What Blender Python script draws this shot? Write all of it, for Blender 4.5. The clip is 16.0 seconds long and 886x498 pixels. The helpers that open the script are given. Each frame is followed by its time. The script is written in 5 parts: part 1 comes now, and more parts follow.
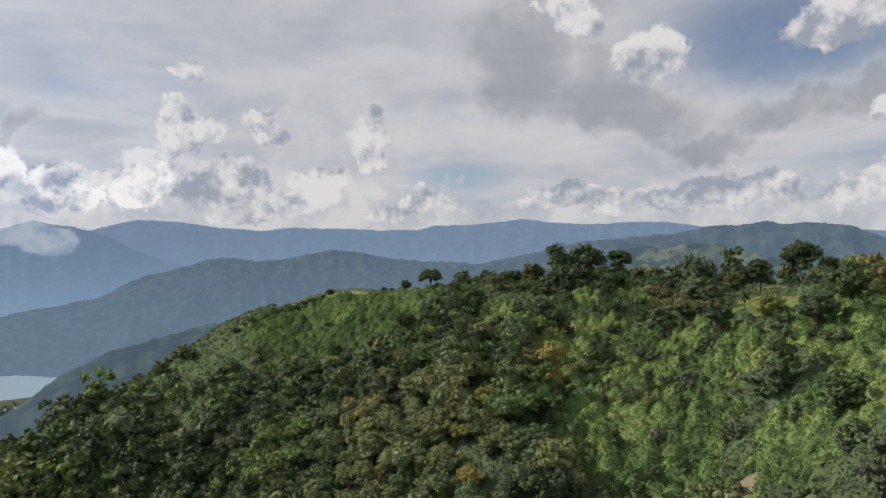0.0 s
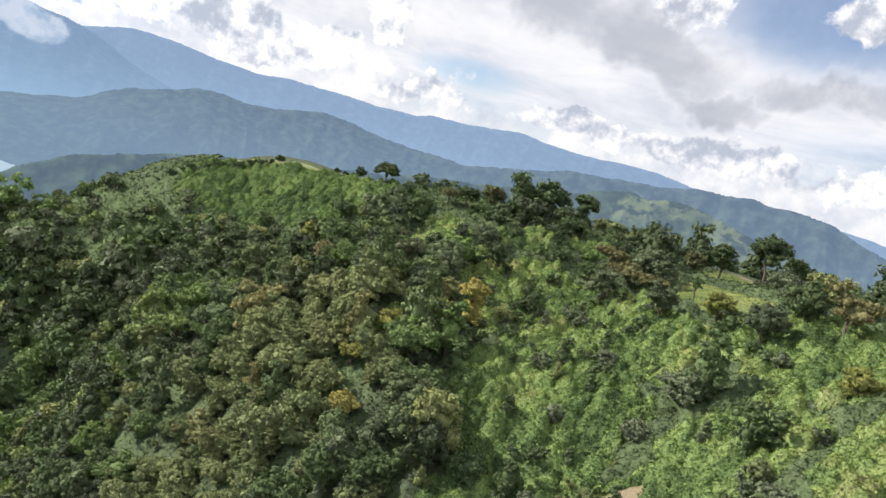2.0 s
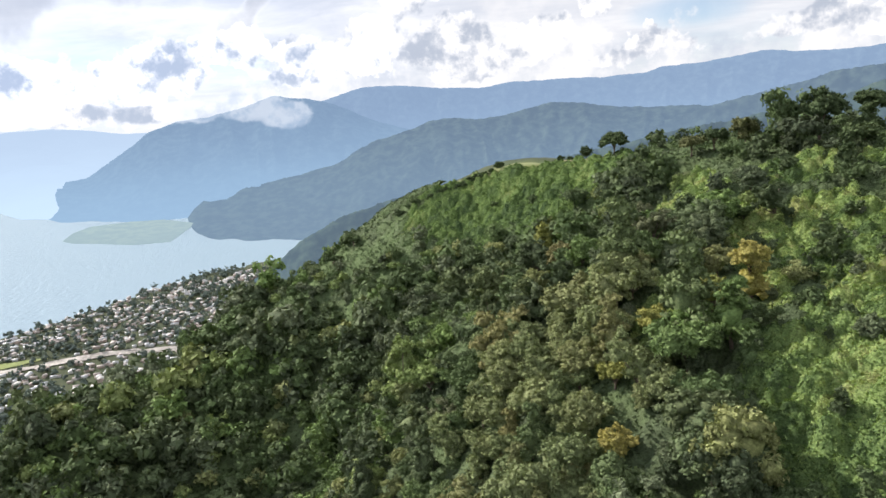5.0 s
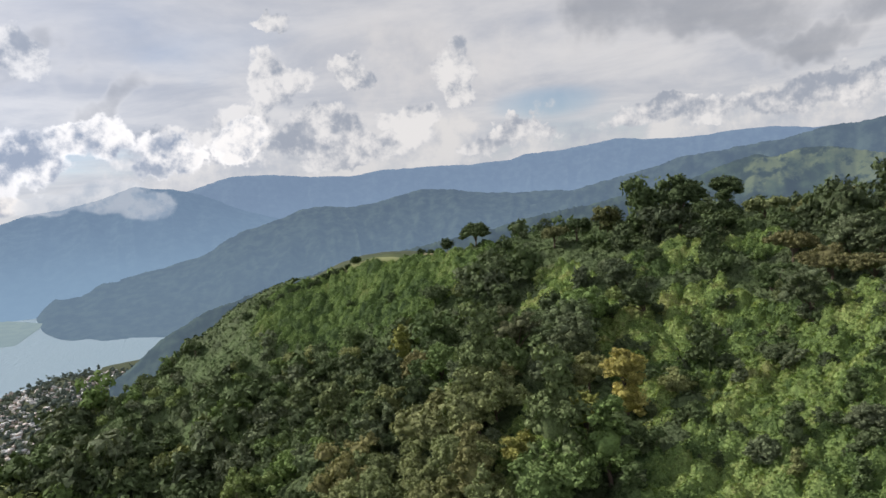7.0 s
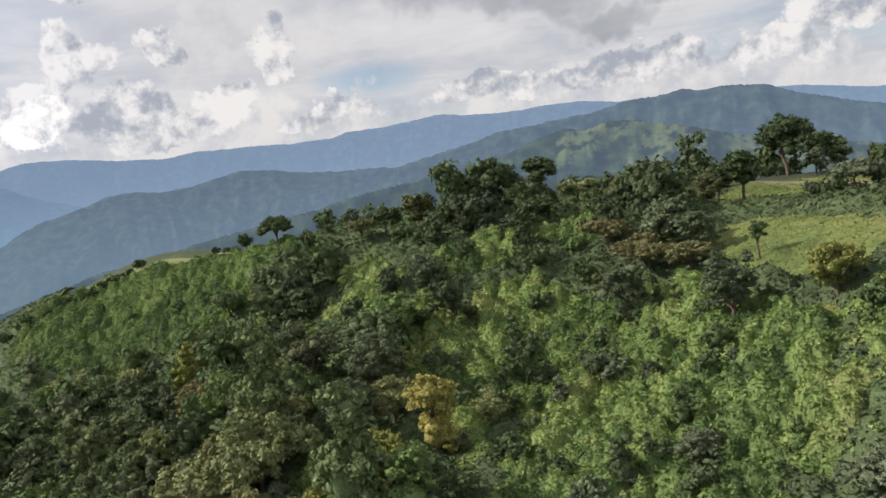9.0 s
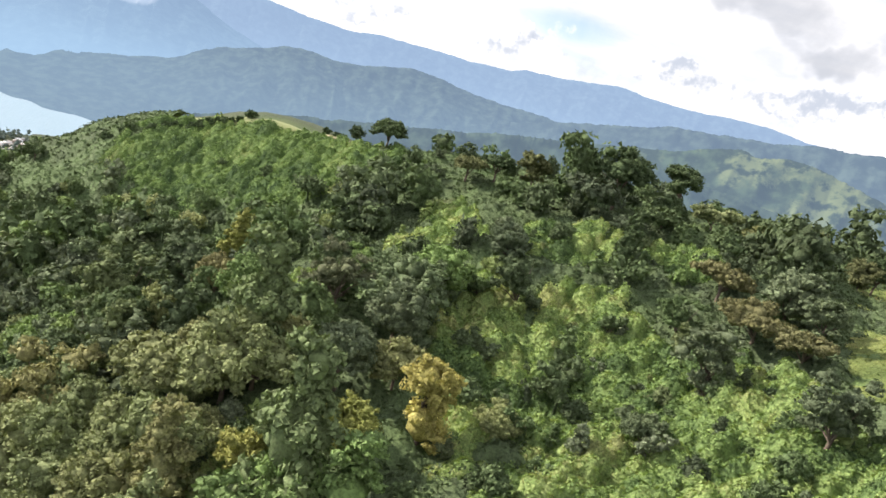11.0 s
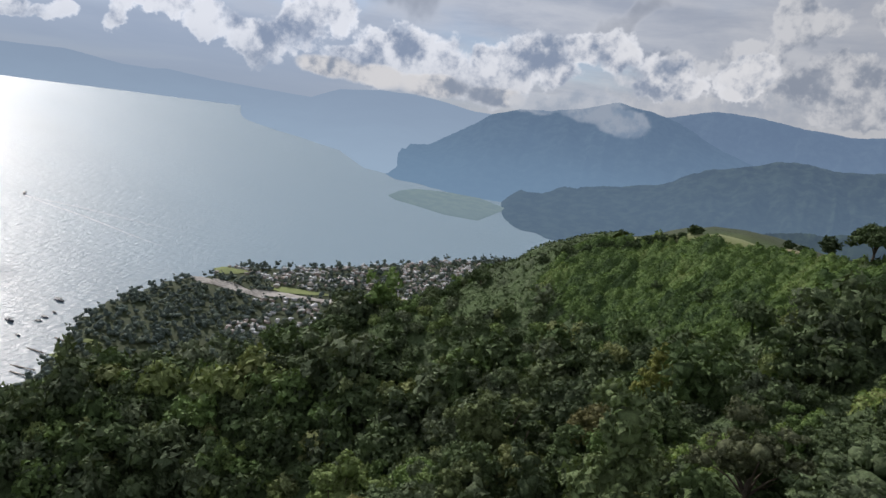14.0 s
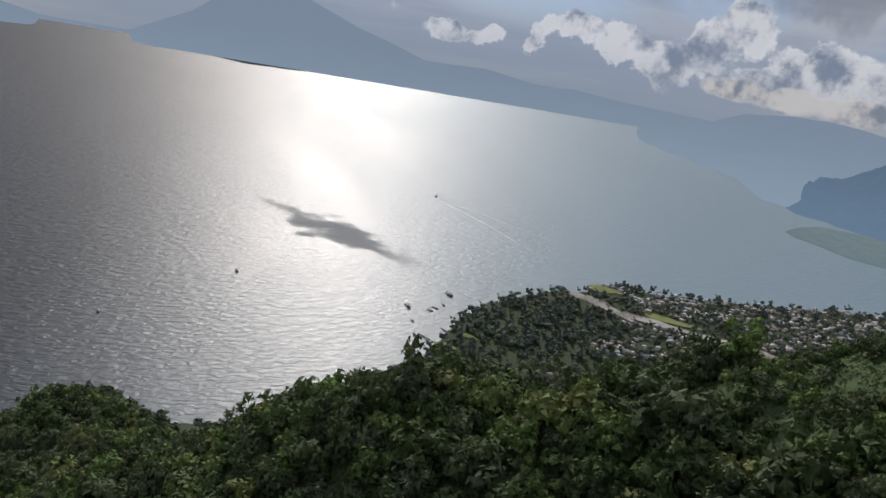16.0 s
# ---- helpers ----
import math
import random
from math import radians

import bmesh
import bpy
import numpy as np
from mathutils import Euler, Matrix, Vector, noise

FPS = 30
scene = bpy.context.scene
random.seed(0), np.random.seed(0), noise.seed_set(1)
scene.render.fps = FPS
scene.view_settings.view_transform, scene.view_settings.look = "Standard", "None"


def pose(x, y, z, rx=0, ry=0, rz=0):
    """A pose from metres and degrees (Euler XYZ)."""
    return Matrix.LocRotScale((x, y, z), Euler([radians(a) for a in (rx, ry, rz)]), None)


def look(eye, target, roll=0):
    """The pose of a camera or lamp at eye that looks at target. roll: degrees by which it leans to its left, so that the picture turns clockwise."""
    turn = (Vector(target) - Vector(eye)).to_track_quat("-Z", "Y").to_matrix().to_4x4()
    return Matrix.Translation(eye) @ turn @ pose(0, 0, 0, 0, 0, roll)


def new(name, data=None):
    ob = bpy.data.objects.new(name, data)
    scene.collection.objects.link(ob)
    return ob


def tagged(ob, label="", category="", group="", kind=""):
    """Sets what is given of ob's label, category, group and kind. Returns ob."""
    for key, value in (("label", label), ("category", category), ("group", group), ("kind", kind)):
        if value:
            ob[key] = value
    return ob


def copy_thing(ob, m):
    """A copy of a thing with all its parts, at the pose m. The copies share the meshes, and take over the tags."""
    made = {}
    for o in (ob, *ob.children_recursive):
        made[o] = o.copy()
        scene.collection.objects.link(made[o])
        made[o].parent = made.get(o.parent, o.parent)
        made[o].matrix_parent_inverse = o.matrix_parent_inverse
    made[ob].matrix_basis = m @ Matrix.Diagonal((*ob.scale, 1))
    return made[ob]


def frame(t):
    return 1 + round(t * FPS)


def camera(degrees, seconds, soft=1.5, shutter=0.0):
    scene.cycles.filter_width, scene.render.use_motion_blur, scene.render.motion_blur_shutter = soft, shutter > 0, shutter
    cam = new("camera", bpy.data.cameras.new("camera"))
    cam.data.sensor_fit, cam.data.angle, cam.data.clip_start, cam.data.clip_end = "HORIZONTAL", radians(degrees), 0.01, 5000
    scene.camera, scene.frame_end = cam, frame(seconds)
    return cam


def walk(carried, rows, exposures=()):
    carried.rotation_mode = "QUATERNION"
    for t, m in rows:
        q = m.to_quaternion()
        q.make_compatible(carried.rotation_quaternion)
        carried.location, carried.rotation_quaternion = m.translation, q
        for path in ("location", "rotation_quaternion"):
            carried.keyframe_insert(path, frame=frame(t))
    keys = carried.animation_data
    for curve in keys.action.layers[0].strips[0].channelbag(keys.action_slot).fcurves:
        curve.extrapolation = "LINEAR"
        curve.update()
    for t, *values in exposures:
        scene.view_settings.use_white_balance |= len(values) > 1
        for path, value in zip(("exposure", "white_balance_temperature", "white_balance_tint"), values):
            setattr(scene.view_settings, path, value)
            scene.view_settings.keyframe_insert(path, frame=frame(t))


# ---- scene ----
cam = camera(59.80, 16.0)
# seconds, eye, heading, pitch and lean in degrees
PATH = [
    (0, (-0.00, 0.00, 0.00), 0.05, 0.93, -0.13),
    (0.5, (2.72, 5.34, 1.21), -4.30, -2.25, -0.08),
    (1, (4.99, 10.51, 2.45), -8.03, -2.44, 8.88),
    (1.5, (7.47, 15.29, 3.60), -5.38, -4.65, 12.68),
    (2, (9.27, 19.45, 4.36), -2.50, -6.66, 15.03),
    (2.5, (10.60, 23.47, 4.90), 2.59, -11.16, 16.10),
    (3, (11.84, 27.66, 5.01), 7.94, -15.05, 20.44),
    (3.5, (13.35, 32.43, 4.68), 12.96, -15.78, 9.18),
    (3.7, (13.75, 34.35, 4.49), 14.97, -15.34, 1.53),
    (4.12, (14.45, 38.33, 4.25), 17.84, -14.48, -5.80),
    (4.54, (14.47, 42.32, 4.16), 18.45, -12.22, -6.94),
    (4.96, (14.18, 46.39, 4.18), 17.46, -9.57, -4.62),
    (5.38, (13.91, 50.62, 4.29), 15.54, -7.50, -1.54),
    (5.8, (14.01, 55.11, 4.47), 13.33, -7.02, -0.44),
    (6, (14.16, 57.28, 4.54), 12.39, -7.18, 0.31),
    (6.5, (14.67, 62.85, 4.81), 9.77, -8.10, -1.78),
    (7, (15.47, 68.46, 5.29), 7.57, -3.78, -5.29),
    (7.5, (16.51, 73.99, 5.80), 5.29, -5.08, -5.53),
    (8, (17.85, 79.43, 6.38), 1.74, -4.63, -7.34),
    (8.5, (19.44, 84.46, 6.87), -2.62, -5.08, -7.56),
    (8.7, (20.11, 86.36, 7.02), -3.34, -6.02, -8.04),
    (9.12, (21.57, 90.16, 7.38), -5.92, -6.97, -5.97),
    (9.54, (23.14, 93.44, 7.67), -7.26, -8.09, -0.45),
    (9.96, (24.71, 96.58, 7.85), -6.89, -9.24, 6.27),
    (10.38, (26.16, 99.92, 7.91), -4.35, -10.28, 11.91),
    (10.8, (27.37, 103.82, 7.82), 0.81, -11.08, 14.21),
    (11, (27.91, 105.85, 7.77), 3.72, -11.50, 14.45),
    (11.5, (29.12, 110.99, 7.53), 11.85, -12.15, 14.01),
    (12, (29.92, 116.24, 7.15), 17.33, -12.41, 12.99),
    (12.5, (30.31, 121.60, 6.76), 21.29, -12.52, 9.43),
    (13, (30.06, 127.09, 6.37), 27.93, -12.45, 7.85),
    (13.5, (29.39, 132.46, 6.12), 34.26, -11.19, 7.86),
    (14, (28.27, 137.71, 5.81), 40.72, -9.56, 7.67),
    (14.5, (26.45, 142.74, 5.73), 47.40, -9.60, 5.72),
    (15, (24.36, 147.17, 5.77), 55.09, -10.85, 5.49),
    (15.5, (22.01, 151.05, 5.87), 61.32, -12.48, 9.35),
    (16, (19.14, 154.43, 6.02), 68.95, -12.26, 9.58),
]


def facing(eye, yaw, pitch, lean):
    return Matrix.Translation(eye) @ pose(0, 0, 0, 0, 0, yaw) @ pose(0, 0, 0, 90 + pitch) @ pose(0, 0, 0, 0, 0, lean)


# the camera's own brightening and tint: seconds, stops, kelvin, tint
EXPOSURE = [(0, -0.28, 6300, 13), (0.5, -0.12, 6293, 13), (1.0, 0.1, 6286, 13), (1.5, 0.3, 6279, 13), (2.0, 0.45, 6271, 13), (2.5, 0.8, 6264, 13), (3.0, 1.15, 6257, 13), (3.5, 1.28, 6250, 13), (5.8, 0.0, 6322, 13), (6.5, -0.1, 6345, 13), (8.5, -0.1, 6408, 13), (10.8, 0.8, 6480, 13), (11.5, 0.8, 6400, 13), (12.5, 0.5, 6100, 13), (13.0, 0.25, 6088, 13), (13.5, -0.15, 6075, 13), (14.0, -0.6, 6062, 13), (14.5, -1.02, 6050, 13), (15.2, -1.05, 6097, 13), (16.0, -1.0, 6150, 13)]
walk(cam, [(t, facing(eye, yaw, pitch, lean)) for t, eye, yaw, pitch, lean in PATH], EXPOSURE)

# ---- light ----
SUN_AZ, SUN_EL = 78.0, 34.0
C = Vector((20, 110, 0))
LAKE = -455.0


def heading(az, el=0.0):
    """The unit direction at a heading (degrees to the left of +y) and elevation."""
    a, e = radians(az), radians(el)
    return Vector((-math.sin(a) * math.cos(e), math.cos(a) * math.cos(e), math.sin(e)))


sun = new("sun", bpy.data.lights.new("sun", "SUN"))
sun.data.energy, sun.data.angle, sun.data.color = 4.8, radians(1.2), (1.0, 0.915, 0.80)
sun.matrix_world = look(heading(SUN_AZ, SUN_EL) * 100, (0, 0, 0))


class Nodes:
    """A small helper that chains shader nodes."""

    def __init__(self, tree):
        self.tree = tree
        tree.nodes.clear()

    def add(self, kind, *links, **props):
        n = self.tree.nodes.new(kind)
        for k, v in props.items():
            if k == "operation":
                n.operation = v
            elif k == "blend":
                n.data_type, n.blend_type = "RGBA", v
            elif k == "kind":
                n.data_type = v
            elif k == "sky":
                n.sky_type = v
        for slot, value in links:
            s = n.inputs[slot]
            if isinstance(value, bpy.types.NodeSocket):
                self.tree.links.new(value, s)
            else:
                s.default_value = value
        return n

    def math(self, op, a, b=0.0, c=0.0):
        return self.add("ShaderNodeMath", (0, a), (1, b), (2, c), operation=op).outputs[0]

    def vec(self, op, a, b=(0, 0, 0)):
        n = self.add("ShaderNodeVectorMath", (0, a), (1, b), operation=op)
        return n.outputs["Value"] if op in ("DOT_PRODUCT", "LENGTH", "DISTANCE") else n.outputs[0]

    def scale(self, a, s):
        n = self.add("ShaderNodeVectorMath", (0, a), ("Scale", s), operation="SCALE")
        return n.outputs[0]

    def noise(self, vector, scale, detail=4.0, rough=0.55, warp=0.0):
        return self.add("ShaderNodeTexNoise", ("Vector", vector), ("Scale", scale), ("Detail", detail), ("Roughness", rough), ("Distortion", warp)).outputs[0]

    def ramp(self, value, lo, hi, a=0.0, b=1.0):
        n = self.add("ShaderNodeMapRange", (0, value), (1, lo), (2, hi), (3, a), (4, b))
        n.interpolation_type = "SMOOTHSTEP"
        return n.outputs[0]

    def mix(self, fac, a, b, blend="MIX"):
        n = self.add("ShaderNodeMix", blend=blend)
        for slot, value in (("Factor", fac), (6, a), (7, b)):
            s = n.inputs[0] if slot == "Factor" else n.inputs[slot]
            if isinstance(value, bpy.types.NodeSocket):
                self.tree.links.new(value, s)
            else:
                s.default_value = value if slot == "Factor" else (*value, 1.0)
        return n.outputs[2]

    def out(self, kind, socket):
        o = self.tree.nodes.new(kind)
        self.tree.links.new(socket, o.inputs["Surface"])


def billows(n, d, near, scale, light, dark, rim, seed):
    """The tone and the cover of heaped cloud in direction d, where near is 1 in its middle and 0 outside it."""
    up = heading(SUN_AZ, SUN_EL) + Vector((0, 0, 0.9))
    at = n.vec("ADD", d, (seed, seed * 0.7, -seed))

    def billow(p, k, detail):
        return n.math("MULTIPLY_ADD", n.math("SUBTRACT", n.noise(p, k, detail, 0.60), 0.5), 2.6, 0.5)

    def towards_sun(k, step, detail):
        return n.math("SUBTRACT", billow(at, k, detail), billow(n.vec("ADD", at, tuple(step / scale * v for v in up)), k, detail))

    a = billow(at, scale, 8)
    body = n.math("MULTIPLY_ADD", near, 0.8, n.math("MULTIPLY", a, 0.6))
    wide = n.math("MULTIPLY", towards_sun(scale * 0.45, 0.50, 2), 0.75)
    fine = n.math("MULTIPLY_ADD", towards_sun(scale * 2.6, 0.14, 6), 0.40, n.math("MULTIPLY", towards_sun(scale, 0.28, 6), 0.65))
    lit = n.ramp(n.math("ADD", wide, fine), -0.40, 0.30)
    col = n.mix(lit, dark, light)
    edge = n.math("MULTIPLY", n.ramp(body, 1.02, 0.72), rim)
    col = n.mix(n.math("MULTIPLY", edge, n.math("MULTIPLY_ADD", lit, 0.7, 0.3)), col, tuple(min(1.5, v * 1.15) for v in light))
    return col, n.ramp(body, 0.60, 0.92)


def build_sky():
    world = bpy.data.worlds.new("sky")
    scene.world = world
    world.use_nodes = True
    n = Nodes(world.node_tree)
    sky = n.tree.nodes.new("ShaderNodeTexSky")
    sky.sky_type, sky.sun_disc = "NISHITA", False
    sky.sun_elevation, sky.sun_rotation = radians(SUN_EL), radians(-SUN_AZ)
    sky.altitude, sky.dust_density = 1600, 1.6
    blue = n.mix(1.0, sky.outputs[0], (0.115, 0.115, 0.115), "MULTIPLY")
    d = n.add("ShaderNodeTexCoord").outputs["Generated"]
    z = n.add("ShaderNodeSeparateXYZ", (0, d)).outputs[2]
    # high veil and broken layer, on a plane overhead
    flat = n.scale(d, n.math("DIVIDE", 1.0, n.math("ADD", n.math("MAXIMUM", z, 0.0), 0.10)))
    veil = n.ramp(n.noise(flat, 0.35, 5, 0.5, 0.4), 0.24, 0.50)
    wisp = n.noise(flat, 1.3, 6, 0.6, 0.3)
    veil_col = n.mix(n.ramp(wisp, 0.3, 0.7), (0.58, 0.60, 0.64), (0.88, 0.86, 0.83))
    sunward = tuple(heading(SUN_AZ, SUN_EL))

    def puffs(base, scale, lo, hi, mask, light, dark, seed, fine=0.6, reach=0.35, strong=1.0):
        """Heaped clouds: a cover from billowed noise, thinning out where mask falls, lit on the side towards the sun."""
        at = n.vec("ADD", d, (seed, seed * 0.7, -seed))
        high = n.vec("ADD", at, tuple(0.55 / scale * v for v in (*sunward[:2], sunward[2] + 0.5)))
        a = n.noise(at, scale, 7, fine)
        b = n.noise(high, scale, 5, fine)
        less = n.math("MULTIPLY", n.math("SUBTRACT", 1.0, mask), reach)
        cover = n.math("MULTIPLY", n.ramp(n.math("SUBTRACT", a, less), lo, hi), strong)
        lit = n.ramp(n.math("SUBTRACT", a, b), -0.17, 0.16)
        return n.mix(cover, base, n.mix(lit, dark, light)), cover

    def about(az, el, wide, tall, soft=0.5, way=None):
        """1 near a direction, 0 away from it."""
        v = n.vec("SUBTRACT", way or d, tuple(heading(az, el)))
        right = heading(az - 90)
        x = n.math("DIVIDE", n.vec("DOT_PRODUCT", v, tuple(right)), radians(wide))
        y = n.math("DIVIDE", n.vec("DOT_PRODUCT", v, (0, 0, 1)), radians(tall))
        r = n.math("ADD", n.math("MULTIPLY", x, x), n.math("MULTIPLY", y, y))
        front = n.ramp(n.vec("DOT_PRODUCT", d, tuple(heading(az, el))), 0.0, 0.3)
        return n.math("MULTIPLY", n.ramp(r, 1.0, 1.0 - soft), front)

    for az, el, wide, tall in BLUE_GAPS:
        veil = n.math("MULTIPLY", veil, n.math("SUBTRACT", 1.0, n.math("MULTIPLY", about(az, el, wide, tall, 1.0), 0.9)))
    c = n.mix(n.math("MULTIPLY", veil, 0.9), blue, veil_col)
    # the broad grey cloud and its neighbours
    grey = n.noise(n.vec("ADD", d, (3.1, 0.2, 0.7)), 4.2, 8, 0.60, 0.25)
    deep = n.noise(n.vec("ADD", d, (1.1, 2.2, 0.4)), 9.0, 6, 0.6, 0.2)
    stir = n.add("ShaderNodeTexNoise", ("Vector", d), ("Scale", 3.5), ("Detail", 5.0), ("Roughness", 0.6)).outputs["Color"]
    moved = n.vec("ADD", d, n.scale(n.vec("SUBTRACT", stir, (0.5, 0.5, 0.5)), 0.45))
    near = 0.0
    for az, el, wide, tall in GREY_CLOUDS:
        near = n.math("MAXIMUM", near, about(az, el, wide, tall, 1.0, moved))
    thin = n.math("MULTIPLY", n.math("SUBTRACT", 1.0, near), 0.34)
    m = n.ramp(n.math("SUBTRACT", grey, thin), 0.02, 0.74)
    tone = n.ramp(n.math("ADD", n.math("MULTIPLY", deep, 0.7), n.math("SUBTRACT", 0.5, m)), 0.02, 0.62)
    c = n.mix(n.math("MULTIPLY", m, 0.85), c, n.mix(tone, (0.40, 0.42, 0.45), (0.88, 0.87, 0.85)))
    low = n.math("MULTIPLY", n.ramp(z, 0.42, 0.15), n.ramp(z, -0.02, 0.04))
    open_side = n.math("SUBTRACT", 1.0, n.ramp(n.vec("DOT_PRODUCT", d, tuple(heading(58))), 0.80, 0.95, 0.0, 0.85))
    low = n.math("MULTIPLY", low, open_side)
    c, _ = puffs(c, 5.0, 0.50, 0.68, low, (0.86, 0.84, 0.81), (0.50, 0.52, 0.56), 1.7, 0.62, 0.35, 0.7)
    band = n.math("MULTIPLY", n.ramp(z, 0.15, 0.06), n.ramp(z, -0.02, 0.03))
    band = n.math("MULTIPLY", band, open_side)
    c, _ = puffs(c, 11.0, 0.38, 0.52, band, (0.90, 0.88, 0.84), (0.50, 0.55, 0.62), 5.3, 0.62, 0.35, 0.9)
    # heaped clouds: rounded puffs, lit from the sun's side, bright-rimmed before the sun
    glow = n.ramp(n.vec("DOT_PRODUCT", d, tuple(heading(SUN_AZ))), 0.35, 0.98)

    def heaps(base, places, scale, light, dark, rim, seed):
        stir = n.add("ShaderNodeTexNoise", ("Vector", n.vec("ADD", d, (seed, seed, seed))), ("Scale", scale * 0.5), ("Detail", 5.0), ("Roughness", 0.62)).outputs["Color"]
        moved = n.vec("ADD", d, n.scale(n.vec("SUBTRACT", stir, (0.5, 0.5, 0.5)), 2.4 / scale))
        near = 0.0
        for az, el, wide, tall in places:
            near = n.math("MAXIMUM", near, about(az, el, wide, tall, 1.0, moved))
        col, cover = billows(n, d, near, scale, light, dark, rim, seed)
        return n.mix(cover, base, col)

    side = n.ramp(n.vec("DOT_PRODUCT", d, tuple(heading(72))), 0.78, 0.96)
    c = n.mix(n.math("MULTIPLY", side, n.ramp(z, 0.17, 0.03, 0.0, 0.85)), c, (0.50, 0.58, 0.68))
    c = heaps(c, HEAPS, 20.0, (0.98, 0.96, 0.92), (0.44, 0.48, 0.54), 0.2, 0.4)
    c = heaps(c, BACKLIT, 19.0, (1.18, 1.14, 1.07), (0.40, 0.46, 0.55), 1.0, 2.3)
    c = n.mix(1.0, c, n.mix(glow, (1.0, 1.0, 1.0), (1.10, 1.15, 1.24)), "MULTIPLY")
    # thin haze along the horizon
    c = n.mix(n.ramp(z, 0.085, 0.0, 0.0, 0.6), c, n.mix(side, (0.80, 0.80, 0.79), (0.53, 0.61, 0.70)))
    bg = n.add("ShaderNodeBackground", (0, c), (1, 0.88))
    n.out("ShaderNodeOutputWorld", bg.outputs[0])


# heading, elevation, half width, half height, in degrees
GREY_CLOUDS = [(-7, 14.5, 9, 8), (-15, 10, 12, 5), (-20, 6.8, 8, 2.4), (-29, 9, 9, 3.5), (31, 6.6, 5, 1.8), (35, 12, 5, 3), (44, 13, 14, 5), (62, 11, 20, 6)]
BLUE_GAPS = [(-24, 15, 11, 5), (-1, 6.2, 5, 1.4), (66, 7, 10, 3), (52, 8.5, 6, 3)]
HEAPS = [(18.5, 9.2, 3.4, 2.5), (13.4, 9.2, 2.5, 1.8), (4.9, 8.8, 2.7, 3.0), (25.6, 5.8, 3.8, 2.2), (21.2, 6.4, 3.4, 2.2), (9.3, 6.2, 2.7, 1.9), (17.8, 13.2, 2.6, 0.8), (-15.6, 14.8, 3.2, 2.8), (-10.0, 17.5, 3.0, 2.4),
         (-10.0, 4.6, 8.0, 1.5), (-20.0, 4.6, 8.0, 1.7), (-29.0, 4.4, 6.0, 2.0), (16.0, 5.4, 6.0, 1.7), (24.0, 4.6, 8.0, 1.9), (13.0, 4.3, 8.0, 1.5), (2.0, 3.9, 5.0, 1.2), (-29.0, 15.5, 7.0, 2.6), (-30.0, 10.0, 2.8, 1.6), (-33.5, 6.5, 4.5, 2.6),
         (35.0, 12.2, 2.2, 2.4)]
BACKLIT = [(71.0, 3.8, 2.8, 1.5), (67.8, 3.6, 2.2, 1.2), (62.0, 4.3, 2.8, 1.6), (58.8, 3.7, 3.2, 1.8), (55.4, 3.0, 3.6, 2.0), (53.0, 5.0, 3.0, 2.8), (50.4, 7.2, 2.8, 2.6), (48.0, 3.2, 4.6, 2.2), (46.0, 5.0, 3.4, 2.4), (43.5, 4.0, 4.2, 2.8),
           (39.5, 3.4, 4.6, 2.8), (36.0, 4.6, 4.0, 2.8), (31.5, 5.6, 3.4, 2.2), (26.5, 5.4, 3.6, 2.0), (21.0, 5.4, 3.6, 1.6)]
build_sky()


# ---- materials ----
def material(name):
    m = bpy.data.materials.new(name)
    m.use_nodes = True
    return m, Nodes(m.node_tree)


def plain(name, colour, rough=0.8, vary=0.25, scale=2.0, bump=0.0, metal=0.0):
    """A surface whose tone wanders at two scales."""
    m, n = material(name)
    at = n.add("ShaderNodeTexCoord").outputs["Object"]
    a = n.noise(at, scale, 4)
    b = n.noise(at, scale * 9, 3)
    tone = n.math("ADD", n.math("MULTIPLY", a, 0.6), n.math("MULTIPLY", b, 0.4))
    col = n.mix(n.ramp(tone, 0.3, 0.7), tuple(v * (1 - vary) for v in colour), tuple(min(1, v * (1 + vary)) for v in colour))
    s = n.add("ShaderNodeBsdfPrincipled", ("Base Color", col), ("Roughness", rough), ("Metallic", metal))
    if bump:
        s2 = n.add("ShaderNodeBump", ("Height", tone), ("Strength", bump))
        n.tree.links.new(s2.outputs[0], s.inputs["Normal"])
    n.out("ShaderNodeOutputMaterial", s.outputs[0])
    return m


# light put into the leaf colours: brightens the hill against the sky
FOLIAGE_GAIN = 1.44


